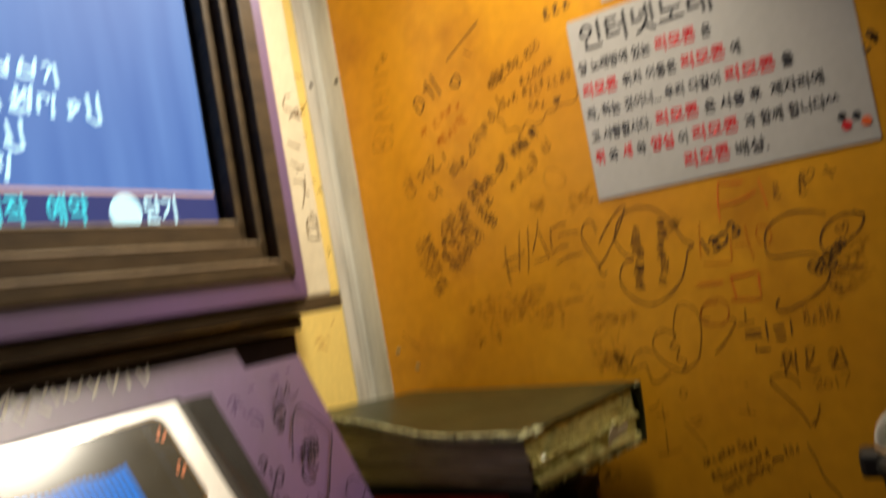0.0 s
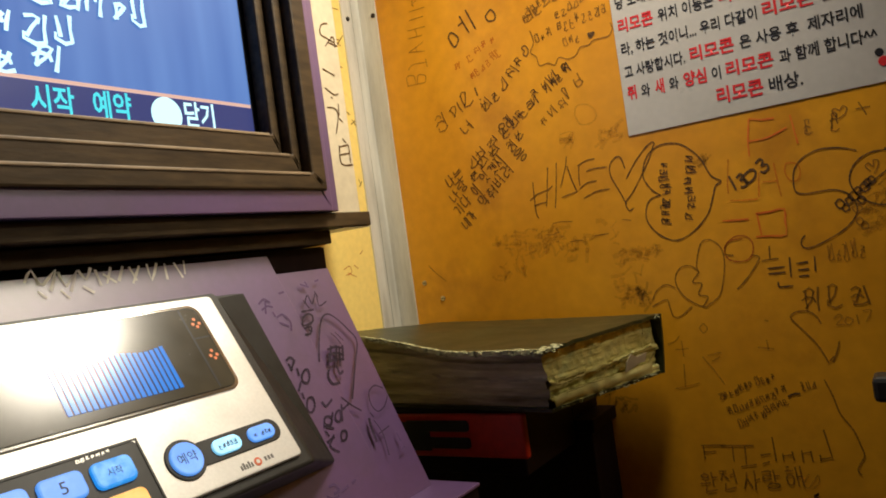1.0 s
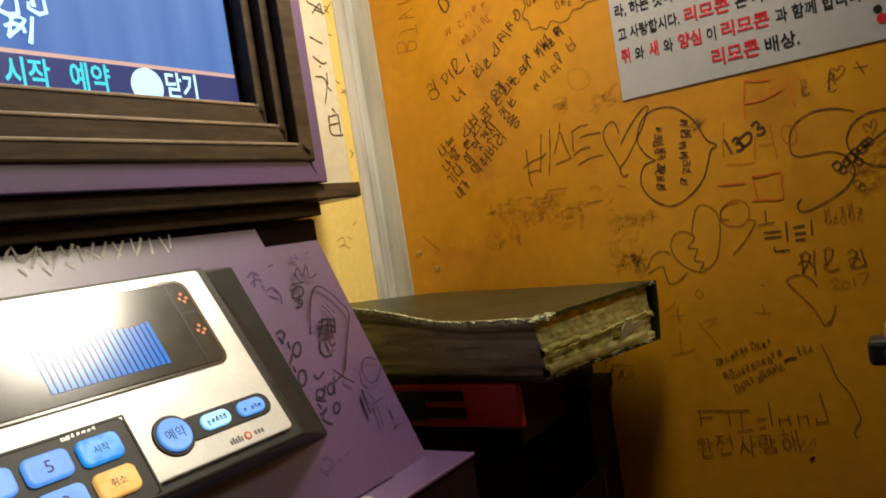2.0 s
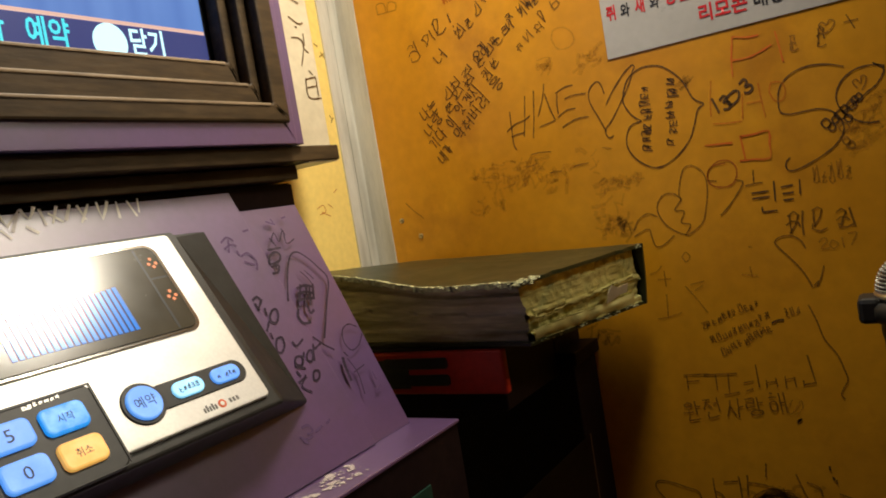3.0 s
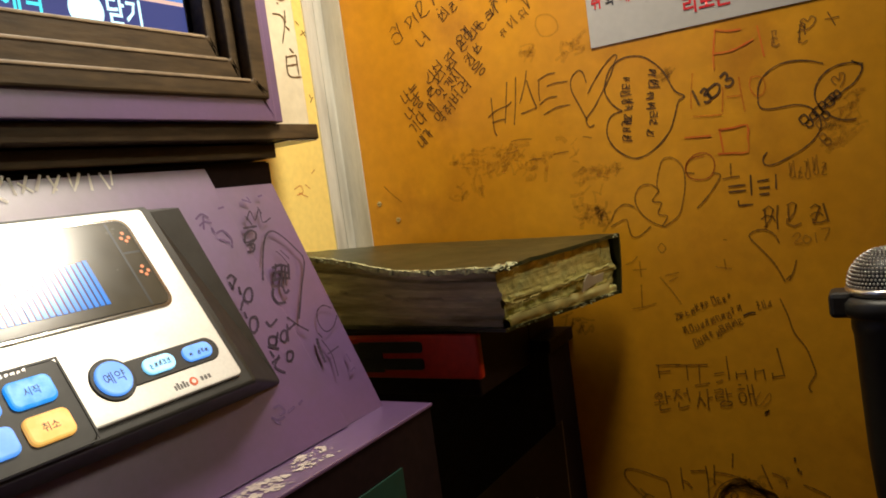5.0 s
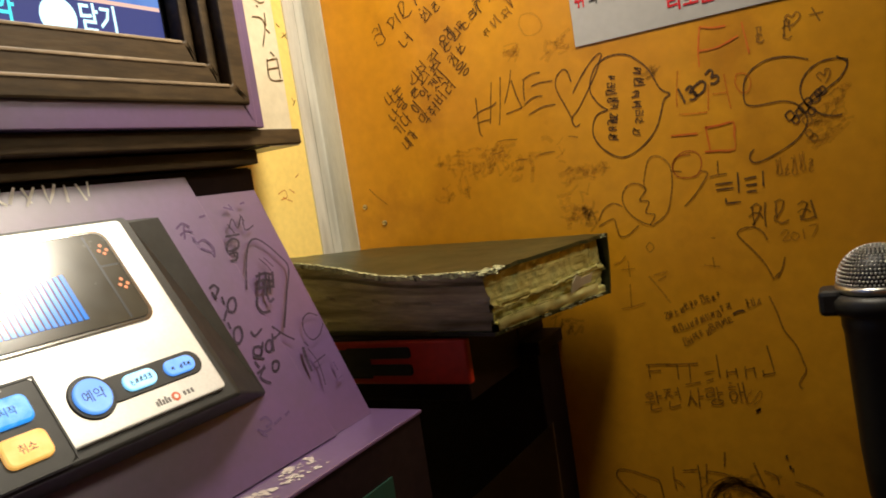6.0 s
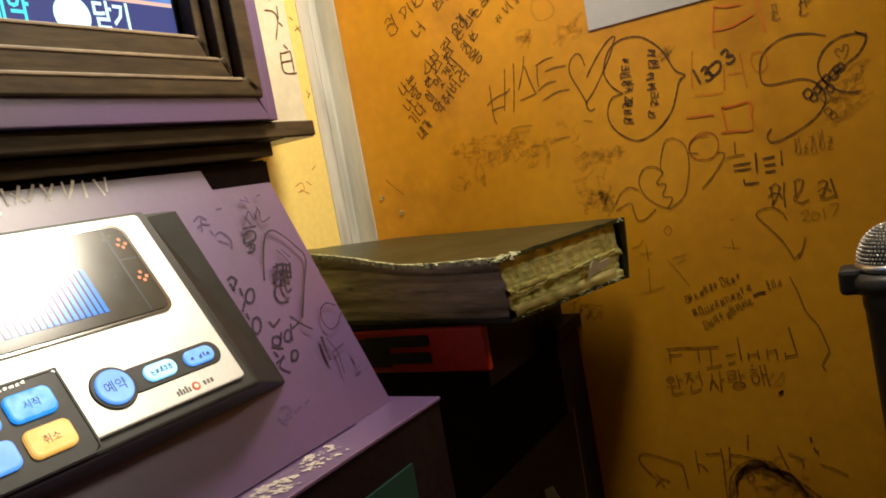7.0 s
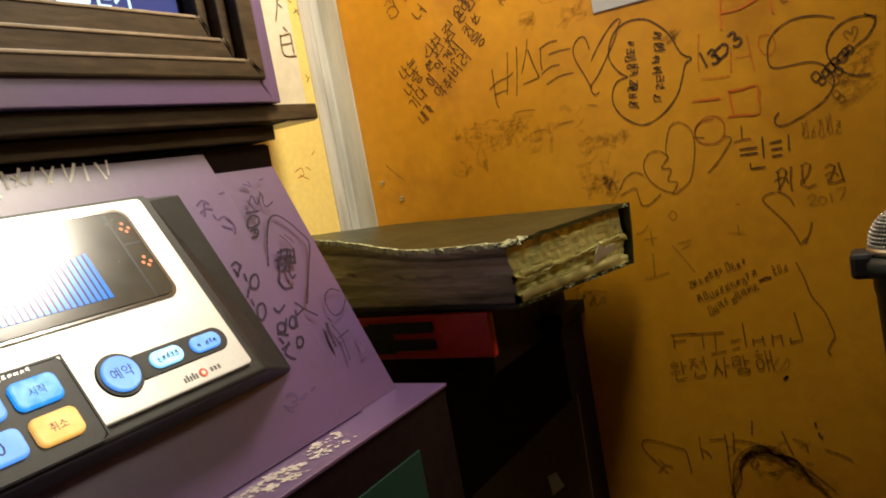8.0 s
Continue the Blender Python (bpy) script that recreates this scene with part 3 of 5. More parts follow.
part("housing", wedge(), BLACK, remote, "black wedge-shaped housing", smooth=False)
part("faceplate", prism(rounded(0.540, 0.0757, 0.344, 0.1534, 0.004), -0.0012, 0.0018, 0.0012), SILVER, remote, "brushed silver faceplate", m=FACE)
rim = part("display_rim", prism(rounded(0.550, 0.1055, 0.286, 0.080, 0.010), 0.0012, 0.0030, 0.0010), CHROME, remote, "chrome display rim", m=FACE)
glass = part("display", prism(rounded(0.550, 0.1055, 0.280, 0.0745, 0.008), 0.0012, 0.0036, 0.0006), GLASS, remote, "glossy dark display", m=FACE)
part("display_gap", slab(0.6724, 0.6744, 0.070, 0.141, 0.0036, 0.0037), SCREEN_GLASS, glass, m=FACE)
part("display_gap", slab(0.6744, 0.6880, 0.1133, 0.1149, 0.0036, 0.0037), SCREEN_GLASS, glass, m=FACE)
for cy in (0.128, 0.098):
    for dx, dy in ((0, 0.003), (-0.003, -0.0012), (0.003, -0.0012), (0, -0.004)):
        part("arrow_dot", prism(disc(0.6825 + dx, cy + dy, 0.0014, 10), 0.0037, 0.0041), GLOW_RED, glass, m=FACE)
for k in range(20):
    x = 0.5575 + k * 0.0044
    part("lcd_bar", slab(x, x + 0.0031, 0.0770, 0.1125 + 0.0012 * math.sin(k * 0.7), 0.0037, 0.0041), LCD_BLUE, glass, m=FACE)

surround = part("key_surround", prism(disc(0.6180, 0.0255, 0.0152, 40), 0.0012, 0.0030, 0.0008), BLACK, remote, m=FACE)
part("key_surround", prism(rounded(0.664, 0.0255, 0.080, 0.0185, 0.0090), 0.0012, 0.0027, 0.0006), BLACK, remote, m=FACE)
key = part("round_key", prism(disc(0.6180, 0.0255, 0.0122, 40), 0.0028, 0.0052, 0.0012), KEY_BLUE, remote, "round blue backlit key", m=FACE)
letters("key_text", "예약", 0.0092, KEY_INK, key, FACE, 0.6105, 0.0222, 0.0150, 0.0054)
key = part("pill_key", prism(rounded(0.6525, 0.0255, 0.0250, 0.0120, 0.0059), 0.0026, 0.0046, 0.0010), KEY_PALE, remote, "pale blue backlit key", m=FACE)
scrawl("key_text", (0.6440, 0.0232), (0.6610, 0.0232), 0.0042, 4, 0.0006, KEY_INK, key, FACE, 3, lift=0.0048)
key = part("pill_key", prism(rounded(0.6850, 0.0255, 0.0250, 0.0120, 0.0059), 0.0026, 0.0046, 0.0010), KEY_BLUE, remote, "blue backlit key", m=FACE)
scrawl("key_text", (0.6765, 0.0232), (0.6935, 0.0232), 0.0042, 4, 0.0006, KEY_INK, key, FACE, 4, lift=0.0048)
# maker's mark as plain shapes
for k in range(5):
    part("maker_mark", slab(0.6545 + k * 0.0024, 0.6560 + k * 0.0024, 0.0040, 0.0075 + 0.0014 * (k % 2), 0.0018, 0.0021), GREY_INK, remote, m=FACE)
part("maker_mark", prism(disc(0.6705, 0.0062, 0.0032, 20), 0.0018, 0.0022), LOGO_RED, remote, "round orange mark", m=FACE)
part("maker_mark", prism(disc(0.6705, 0.0062, 0.0017, 16), 0.0022, 0.0024), SILVER, remote, m=FACE)
for k in range(3):
    part("maker_mark", slab(0.6770 + k * 0.0032, 0.6788 + k * 0.0032, 0.0046, 0.0078, 0.0018, 0.0021), GREY_INK, remote, m=FACE)

pad = part("keypad", prism(rounded(0.484, 0.0210, 0.216, 0.0600, 0.0080), 0.0012, 0.0040, 0.0015), BLACK, remote, "black keypad panel", m=FACE)
part("pad_rim", ring((0.3765, 0.5915, -0.0085, 0.0505), (0.378, 0.5900, -0.0075, 0.0490), 0.0040, 0.0046), BLACK, remote, m=FACE)
scrawl("pad_print", (0.548, 0.0462), (0.572, 0.0462), 0.0030, 6, 0.0005, SILVER, pad, FACE, 8, lift=0.0042)
for row, v in enumerate((0.0330, 0.0095)):
    for col, x in enumerate((0.5675, 0.5350, 0.5025, 0.4700, 0.4375)):
        mat = ((KEY_CYAN, KEY_AMBER)[row]) if col == 0 else KEY_BLUE
        lab = (("bright cyan backlit key", "amber backlit key")[row]) if col == 0 else "blue backlit key"
        key = part("key", prism(rounded(x, v, 0.0275, 0.0180, 0.0048), 0.0036, 0.0066, 0.0016), mat, remote, lab, m=FACE)
        words = (("시작", "5", "4", "3", "2"), ("취소", "0", "9", "8", "7"))[row][col]
        if col == 0:
            letters("key_text", words, 0.0062, KEY_INK, key, FACE, x - 0.005, v - 0.0024, 0.010, 0.0068)
        elif col == 1:
            letters("key_text", words, 0.0115, KEY_INK, key, FACE, x, v - 0.0040, None, 0.0068, "CENTER")

# ---------------------------------------------------------------- dark cabinet under the book
cabinet = tagged(empty("cabinet"), "black lacquered side cabinet against the orange wall", "cabinet")
part("body", slab(1.130, WX - 0.001, 0.197, BY - 0.032, 0.0, 1.0000, 0.0015), DARK, cabinet)
part("cap", slab(1.122, WX - 0.001, 0.190, BY - 0.032, 1.0002, 1.0160, 0.0015), DARK, cabinet)
part("support_box", slab(0.990, 1.1215, 0.214, BY - 0.032, 0.990, 1.0600, 0.002), DARK, cabinet)
part("support_rail", slab(1.1218, WX - 0.001, 0.214, BY - 0.032, 1.0162, 1.0600, 0.001), DARK, cabinet)
SIDE = basis((0.990, 0, 0), (0, -1, 0), (0, 0, 1))
DEEP = basis((1.130, 0, 0), (0, -1, 0), (0, 0, 1))
# brown polygon with a pale spot, flat on the cabinet's side
brown_area = part("brown_slanted_area", prism([(-0.356, 0.779), (-0.356, 0.70), (-0.191, 0.70), (-0.189, 0.918)], 0.0, 0.003, 0.0004), DULL_BROWN, cabinet, "dull brown slanted area", m=DEEP)
part("pale_spot", prism([(-0.244, 0.814), (-0.232, 0.82), (-0.224, 0.803), (-0.241, 0.789)], 0.003, 0.0036), PAPER, brown_area, m=DEEP)

holder = tagged(empty("red_holder"), "red plastic tray with two black slots under the book", "holder")
part("tray", slab(-0.385, -0.206, 1.0110, 1.0575, 0.0, 0.010, 0.0025), RED_PLASTIC, holder, "red plastic", m=SIDE)
for z in (1.0270, 1.0455):
    part("slot", prism(rounded(-0.315, z, 0.085, 0.0125, 0.004), 0.0095, 0.0118, 0.001), BLACK, holder, "black slot", m=SIDE)
part("slot_base", slab(-0.372, -0.325, 1.0180, 1.0500, 0.0095, 0.0114), BLACK, holder, m=SIDE)

# ---------------------------------------------------------------- song book
book = tagged(empty("song_book"), "thick worn black song book lying on the cabinet", "book")
CA, CB, CC, CD = Vector((0.931, 0.152)), Vector((1.163, 0.106)), Vector((1.188, 0.430)), Vector((0.985, 0.455))


LA, LB, LC, LD = Vector((0.977, 0.170)), Vector((1.170, 0.113)), Vector((1.190, 0.440)), Vector((1.020, 0.458))


def book_xy(u, v, f=1.0):
    """u across from the near left corner, v towards the wall behind, f from the lower cover to the upper one: the block has slumped."""
    p = (1 - v) * ((1 - u) * CA + u * CB) + v * ((1 - u) * CD + u * CC)
    q = (1 - v) * ((1 - u) * LA + u * LB) + v * ((1 - u) * LD + u * LC)
    return q.lerp(p, f)


def book_top(u, v):
    sag = -0.007 * math.exp(-((v - 0.38) / 0.22) ** 2) * max(0, 1 - 1.6 * u)
    return 1.131 + (0.026 - 0.017 * min(1.0, max(0.0, u))) * max(0.0, v) ** 1.3 + sag


def board(name, low, high, thick, grow, label, mat):
    nu, nv = 16, 24
    bm = bmesh.new()
    grid = {}
    for s, off in ((0, 0), (1, thick)):
        for i in range(nu + 1):
            for j in range(nv + 1):
                u = -grow + (1 + 2 * grow) * i / nu
                v = -grow + (1 + 2 * grow) * j / nv
                p = book_xy(u, v, 1.0 if high else 0.0)
                w = 0.0016 * noise.noise(Vector((u * 14, v * 18, low * 50))) if (i in (0, nu) or j in (0, nv)) else 0
                z = (book_top(u, v) - thick if high else low) + off
                grid[s, i, j] = bm.verts.new((p.x + w, p.y + w, z + 0.4 * w))
    for i in range(nu):
        for j in range(nv):
            for s in (0, 1):
                bm.faces.new([grid[s, a, b] for a, b in ((i, j), (i + 1, j), (i + 1, j + 1), (i, j + 1))])
    for i in range(nu):
        for j in (0, nv):
            bm.faces.new([grid[0, i, j], grid[0, i + 1, j], grid[1, i + 1, j], grid[1, i, j]])
    for j in range(nv):
        for i in (0, nu):
            bm.faces.new([grid[0, i, j], grid[0, i, j + 1], grid[1, i, j + 1], grid[1, i, j]])
    return part(name, bm, mat, book, label)


board("back_cover", 1.0602, False, 0.0035, 0.0, "black cloth cover", COVER)
board("front_cover", 1.0, True, 0.0040, 0.0, "black cloth cover with frayed corners", COVER)


def page_face(name, mat, along_u, inset, bulge, label):
    """One outer side of the block of pages, with uneven leaves."""
    nh, nl = 26, 60
    bm = bmesh.new()
    rows = []
    rr = random.Random(3 if along_u else 4)
    steps = [rr.uniform(-1, 1) for _ in range(nh + 1)]
    for h in range(nh + 1):
        row = []
        for k in range(nl + 1):
            t = k / nl
            f = h / nh
            if along_u:
                ridge = 0.45 + 0.03 * math.sin(t * 9)
                curve = 0.0 if f < 0.13 else (0.0045 if f < ridge - 0.04 else 0.001 if f < ridge + 0.04 else 0.003 + 0.010 * (f - ridge))
            else:
                bundle = int(max(0.0, min(5.99, f * 6 + 0.7 * noise.noise(Vector((t * 4, 2.0, 1.0))))))
                curve = bulge * math.sin(math.pi * f) + (0.001, 0.0055, 0.0015, 0.006, 0.003, 0.010)[bundle]
            wob = (0.0004 if along_u else 0.0012) * steps[h] + (0.0035 if along_u else 0.0015) * noise.noise(Vector((t * 8, f * 3.5, 3 if along_u else 8)))
            if along_u:
                wob += 0.0016 * noise.noise(Vector((t * 26, f * 11, 5)))
            if along_u:
                u, v = 0.05 + 0.92 * t, inset + (curve + wob) / 0.32
            else:
                u, v = inset + (curve + wob) / 0.24, 0.03 + 0.95 * t
            p = book_xy(u, v, f)
            z0, z1 = 1.0635, book_top(u, v) - 0.0042
            row.append(bm.verts.new((p.x, p.y, z0 + (z1 - z0) * f)))
        rows.append(row)
    for h in range(nh):
        for k in range(nl):
            bm.faces.new((rows[h][k], rows[h][k + 1], rows[h + 1][k + 1], rows[h + 1][k]))
    return part(name, bm, mat, book, label)


page_face("fore_edge", TAPE, True, 0.005, 0.003, "yellowed page edges under shiny wrinkled tape")
def patch():
    """A pale scrap of tape on the page edges, coloured as the tape's highlight."""
    bm = bmesh.new()
    q = []
    for t, f in ((0.60, 0.22), (0.74, 0.30), (0.80, 0.30), (0.82, 0.46), (0.72, 0.44), (0.66, 0.52), (0.62, 0.40)):
        p = book_xy(0.05 + 0.92 * t, -0.012, f)
        q.append(bm.verts.new((p.x, p.y, 1.0635 + (book_top(t, 0.0) - 0.0042 - 1.0635) * f)))
    bm.faces.new(q)
    ext = bmesh.ops.extrude_face_region(bm, geom=bm.faces[:])
    bmesh.ops.translate(bm, verts=[g for g in ext["geom"] if isinstance(g, bmesh.types.BMVert)], vec=(0, -0.0006, 0))
    return part("highlight_scrap", bm, CREAM, book, "pale tape scrap painting a highlight")


patch()


def tape_strip(label, foot, depth, out, rough):
    """A narrow strip or crease of shiny tape along the page edges; foot(t) is its height from 0 to 1."""
    bm = bmesh.new()
    rows = []
    for k in range(61):
        t = k / 60
        col = []
        for h in range(5):
            f = max(0.0, foot(t) + depth * h / 4 + rough * noise.noise(Vector((t * 14, h * 0.5, 4))))
            bulge = out * math.sin(math.pi * h / 4) * (0.7 + 0.6 * noise.noise(Vector((t * 11, 1, 2))))
            p = book_xy(0.04 + 0.86 * t, 0.0035 - bulge * min(1.0, 6 * (1 - t)), f)
            col.append(bm.verts.new((p.x, p.y, 1.0637 + (book_top(t, 0.0) - 1.0679) * f)))
        rows.append(col)
    for a, b in zip(rows, rows[1:]):
        for h in range(4):
            bm.faces.new((a[h], a[h + 1], b[h + 1], b[h]))
    return part("tape_strip", bm, TAPE_PALE, book, label, smooth=True)


tape_strip("pale shiny tape strip", lambda t: 0.02, 0.20, 0.012, 0.03)
tape_strip("crease in the tape", lambda t: 0.17 + 0.04 * math.sin(5 * t), 0.03, 0.004, 0.03)
tape_strip("crease in the tape", lambda t: 0.36 + 0.16 * t + 0.10 * math.exp(-t * 30), 0.030, 0.006, 0.06)
page_face("page_edge", PAGES, False, 0.035, 0.003, "grimy grey page edges")
# core of the block, so that no light passes through
core = bmesh.new()
low = [core.verts.new((*book_xy(u, v, 0.0), 1.0636)) for u, v in ((0.10, 0.08), (0.96, 0.08), (0.96, 0.97), (0.10, 0.97))]
top = [core.verts.new((*book_xy(u, v), book_top(u, v) - 0.016)) for u, v in ((0.10, 0.08), (0.96, 0.08), (0.96, 0.97), (0.10, 0.97))]
core.faces.new(low), core.faces.new(top)
for i in range(4):
    j = (i + 1) % 4
    core.faces.new((low[i], low[j], top[j], top[i]))
part("page_block", core, PAGES, book)


def spine():
    bm = bmesh.new()
    rows = []
    for j in range(13):
        v = -0.004 + 1.008 * j / 12
        row = []
        for s in (0, 1):
            for h in range(9):
                f = h / 8 if s == 0 else 1 - h / 8
                p = book_xy(1.0, v, f)
                z = 1.0604 + (book_top(1.0, v) - 0.0002 - 1.0604) * f
                bow = 0.003 * math.sin(math.pi * f)
                row.append(bm.verts.new((p.x + bow - (0.0035 if s else 0), p.y, z)))
        rows.append(row)
    for a, b in zip(rows, rows[1:]):
        for i in range(len(a)):
            k = (i + 1) % len(a)
            bm.faces.new((a[i], a[k], b[k], b[i]))
    bm.faces.new(rows[0])
    bm.faces.new(rows[-1])
    return part("spine", bm, COVER, book, "black cloth spine")


spine()


def fray(name, u0, v0, u1, v1, count, seed, upper=True, big=1.0):
    """Tufts of torn board along an edge of a cover."""
    rr = random.Random(seed)
    bm = bmesh.new()
    for k in range(count):
        t = rr.random()
        u, v = u0 + (u1 - u0) * t, v0 + (v1 - v0) * t
        p = book_xy(u, v, 1.0 if upper else 0.0)
        z = (book_top(u, v) - 0.002 if upper else 1.0620) + rr.uniform(-0.0016, 0.0022)
        s = big * rr.uniform(0.0009, 0.0026) * (1.5 if rr.random() < 0.12 else 1.0)
        m = Matrix.LocRotScale((p.x + rr.uniform(-0.0015, 0.001), p.y + rr.uniform(-0.0015, 0.001), z),
                               Euler((rr.uniform(-0.4, 0.4), rr.uniform(0, 3), rr.uniform(-0.5, 0.2))), (s * 0.8, s * 0.9, s * 0.55) if rr.random() < 0.3 else (s * 0.5, s * 2.2, s * 0.5))
        bmesh.ops.create_icosphere(bm, subdivisions=1, radius=1.0, matrix=m)
    return part(name, bm, FRAY, book, "pale frayed board")


def scuffed_edge():
    """A ragged band along the open side of the cover where the cloth has rubbed away to the board."""
    bm = bmesh.new()
    prev = None
    for j in range(221):
        v = 0.012 + 0.95 * j / 220
        wide = 0.010 + 0.022 * max(0.0, noise.noise(Vector((v * 22, 3.1, 0.4))) + 0.35) + 0.012 * noise.noise(Vector((v * 90, 1.7, 2.2)))
        edge = -0.004 + 0.006 * noise.noise(Vector((v * 60, 5.0, 1.0)))
        a, b, c = book_xy(max(0.004, wide), v), book_xy(edge - 0.004, v), book_xy(edge - 0.006, v)
        z = book_top(0.0, v)
        deep = 0.0035 + 0.0030 * max(0.0, noise.noise(Vector((v * 35, 8.0, 3.0))) + 0.3)
        row = [bm.verts.new((a.x, a.y, z + 0.0003)), bm.verts.new((b.x, b.y, z + 0.0007 + 0.0008 * noise.noise(Vector((v * 120, 2.0, 7.0))))), bm.verts.new((c.x, c.y, z - deep))]
        if prev:
            for i in (0, 1):
                bm.faces.new((prev[i], prev[i + 1], row[i + 1], row[i]))
        prev = row
    return part("scuffed_edge", bm, FRAY, book, "cover edge rubbed pale")


scuffed_edge()
fray("frayed_edge", 0, 0.02, 0, 0.9, 300, 1, True, 0.9)
fray("frayed_edge", 0.0, 0.0, 0.12, 0.0, 26, 2, True, 2.2)
fray("frayed_edge", 0.0, 0.0, 0.9, 0.0, 40, 3, False, 0.8)
fray("frayed_edge", 0.93, 0.0, 1.0, 0.0, 8, 4, True, 0.8)

# ---------------------------------------------------------------- microphone in its wall clip
mic = tagged(empty("microphone"), "black microphone with steel mesh head standing in a wall clip", "microphone")
MC = Vector((1.035, -0.155, 0))


def lathe(profile, n=40):
    bm = bmesh.new()
    loops = []
    for r, z in profile:
        loops.append([bm.verts.new((MC.x + r * math.cos(2 * math.pi * i / n), MC.y + r * math.sin(2 * math.pi * i / n), z)) for i in range(n)])
    for a, b in zip(loops, loops[1:]):
        for i in range(n):
            j = (i + 1) % n
            bm.faces.new((a[i], a[j], b[j], b[i]))
    bm.faces.new(loops[0])
    bm.faces.new(loops[-1])
    return bm


part("handle", lathe([(0.010, 0.878), (0.0170, 0.882), (0.0225, 0.900), (0.0255, 0.940), (0.0288, 1.040), (0.0300, 1.046), (0.0300, 1.052), (0.0288, 1.056), (0.0290, 1.074)]), BLACK, mic, "black tapered handle", smooth=True)
head_r = 0.0305
part("head_core", lathe([(head_r * 0.93 * math.cos(a), 1.082 + head_r * 0.93 * math.sin(a)) for a in [i * math.pi / 24 - 0.15 for i in range(13)]]), RUBBER, mic, smooth=True)


def mesh_head():
    """Woven wire ball: wires along the latitudes and along the meridians, as small knuckles."""
    bm = bmesh.new()
    rows_n = 15
    for i in range(rows_n):
        a = -0.05 + (math.pi / 2 + 0.02) * i / rows_n
        rr, z = head_r * math.cos(a), 1.082 + head_r * math.sin(a)
        n = max(6, int(2 * math.pi * rr / 0.0030))
        for k in range(n):
            q = 2 * math.pi * (k + 0.5 * (i % 2)) / n
            m = Matrix.Translation((MC.x + rr * math.cos(q), MC.y + rr * math.sin(q), z)) @ Matrix.Diagonal((0.00105, 0.00105, 0.00105, 1))
            bmesh.ops.create_icosphere(bm, subdivisions=1, radius=1.0, matrix=m)
    return bm


part("mesh_head", mesh_head(), STEEL, mic, "steel wire mesh head", smooth=True)
part("collar", lathe([(0.0300, 1.0752), (0.0325, 1.0765), (0.0325, 1.0805), (0.0305, 1.0820)]), STEEL, mic, "steel collar ring", smooth=True)
part("cable", lathe([(0.0035, 0.60), (0.0035, 0.80), (0.0090, 0.83), (0.0100, 0.879)], 16), RUBBER, mic, "black cable", smooth=True)
clip = tagged(empty("microphone_clip"), "black plastic microphone clip fixed to the orange wall", "clip")
part("clip_ring", lathe([(0.0295, 1.0570), (0.0360, 1.0580), (0.0385, 1.0615), (0.0385, 1.0705), (0.0350, 1.0745), (0.0295, 1.0747)]), BLACK, clip, smooth=True)
part("clip_jaw", slab(MC.x - 0.020, MC.x + 0.010, -0.128, -0.1105, 1.0575, 1.0790, 0.004), BLACK, clip)
part("clip_arm", slab(MC.x + 0.036, WX - 0.006, -0.165, -0.145, 1.0590, 1.0720, 0.003), BLACK, clip)
part("clip_plate", slab(WX - 0.006, WX - 0.0002, -0.174, -0.140, 1.040, 1.078, 0.002), BLACK, clip)

# ---------------------------------------------------------------- laminated notice
notice = tagged(empty("notice"), "white laminated notice with black and red print on the wall", "notice")
NX0, NX1, NZ0, NZ1 = -0.124, 0.178, 1.347, 1.570


def sheet(x0, x1, z0, z1, lift, seed):
    bm = bmesh.new()
    nx, nz = 20, 14
    g = {}
    for s in (0, 1):
        for i in range(nx + 1):
            for j in range(nz + 1):
                u, v = i / nx, j / nz
                w = 0.0005 * noise.noise(Vector((u * 2.5, v * 2.5, seed))) ** 2
                g[s, i, j] = bm.verts.new((x0 + (x1 - x0) * u, z0 + (z1 - z0) * v, lift + w + 0.0004 * s))
    for i in range(nx):
        for j in range(nz):
            for s in (0, 1):
                bm.faces.new([g[s, a, b] for a, b in ((i, j), (i + 1, j), (i + 1, j + 1), (i, j + 1))])
    return bm


part("paper", sheet(NX0, NX1, NZ0, NZ1, 0.0010, 2.0), PAPER, notice, m=EAST, smooth=True)


def print_line(x, z, size, pieces):
    for body, red, width in pieces:
        letters("print", body, size * (1.12 if red else 1.0), PRINT_RED if red else PRINT_BLACK, notice, EAST, x, z, width, 0.0021, bold=0.0005 if red else 0.0003)
        x += width + 0.006


print_line(NX0 + 0.014, 1.5320, 0.036, [("인터넷노래", False, 0.155)])
print_line(NX0 + 0.006, 1.5030, 0.0165, [("당 노래방에 있는", False, 0.088), ("리모콘", True, 0.046), ("은", False, 0.011)])
print_line(NX0 + 0.006, 1.4740, 0.0165, [("리모콘", True, 0.043), ("위치 이동은", False, 0.064), ("리모콘", True, 0.048), ("에", False, 0.010)])
print_line(NX0 + 0.006, 1.4460, 0.0165, [("라, 하는 것이니... 우리 다같이", False, 0.156), ("리모콘", True, 0.052), ("을", False, 0.012)])
print_line(NX0 + 0.006, 1.4180, 0.0165, [("고 사랑합시다.", False, 0.073), ("리모콘", True, 0.049), ("은 사용 후  제자리에", False, 0.122)])
print_line(NX0 + 0.006, 1.3910, 0.0165, [("쥐", True, 0.011), ("와", False, 0.011), ("새", True, 0.011), ("와", False, 0.011), ("양심", True, 0.026), ("이", False, 0.010),
                                         ("리모콘", True, 0.050), ("과 함께 합니다^^", False, 0.094)])
print_line(NX0 + 0.108, 1.3630, 0.0180, [("리모콘", True, 0.050), ("배상.", False, 0.034)])
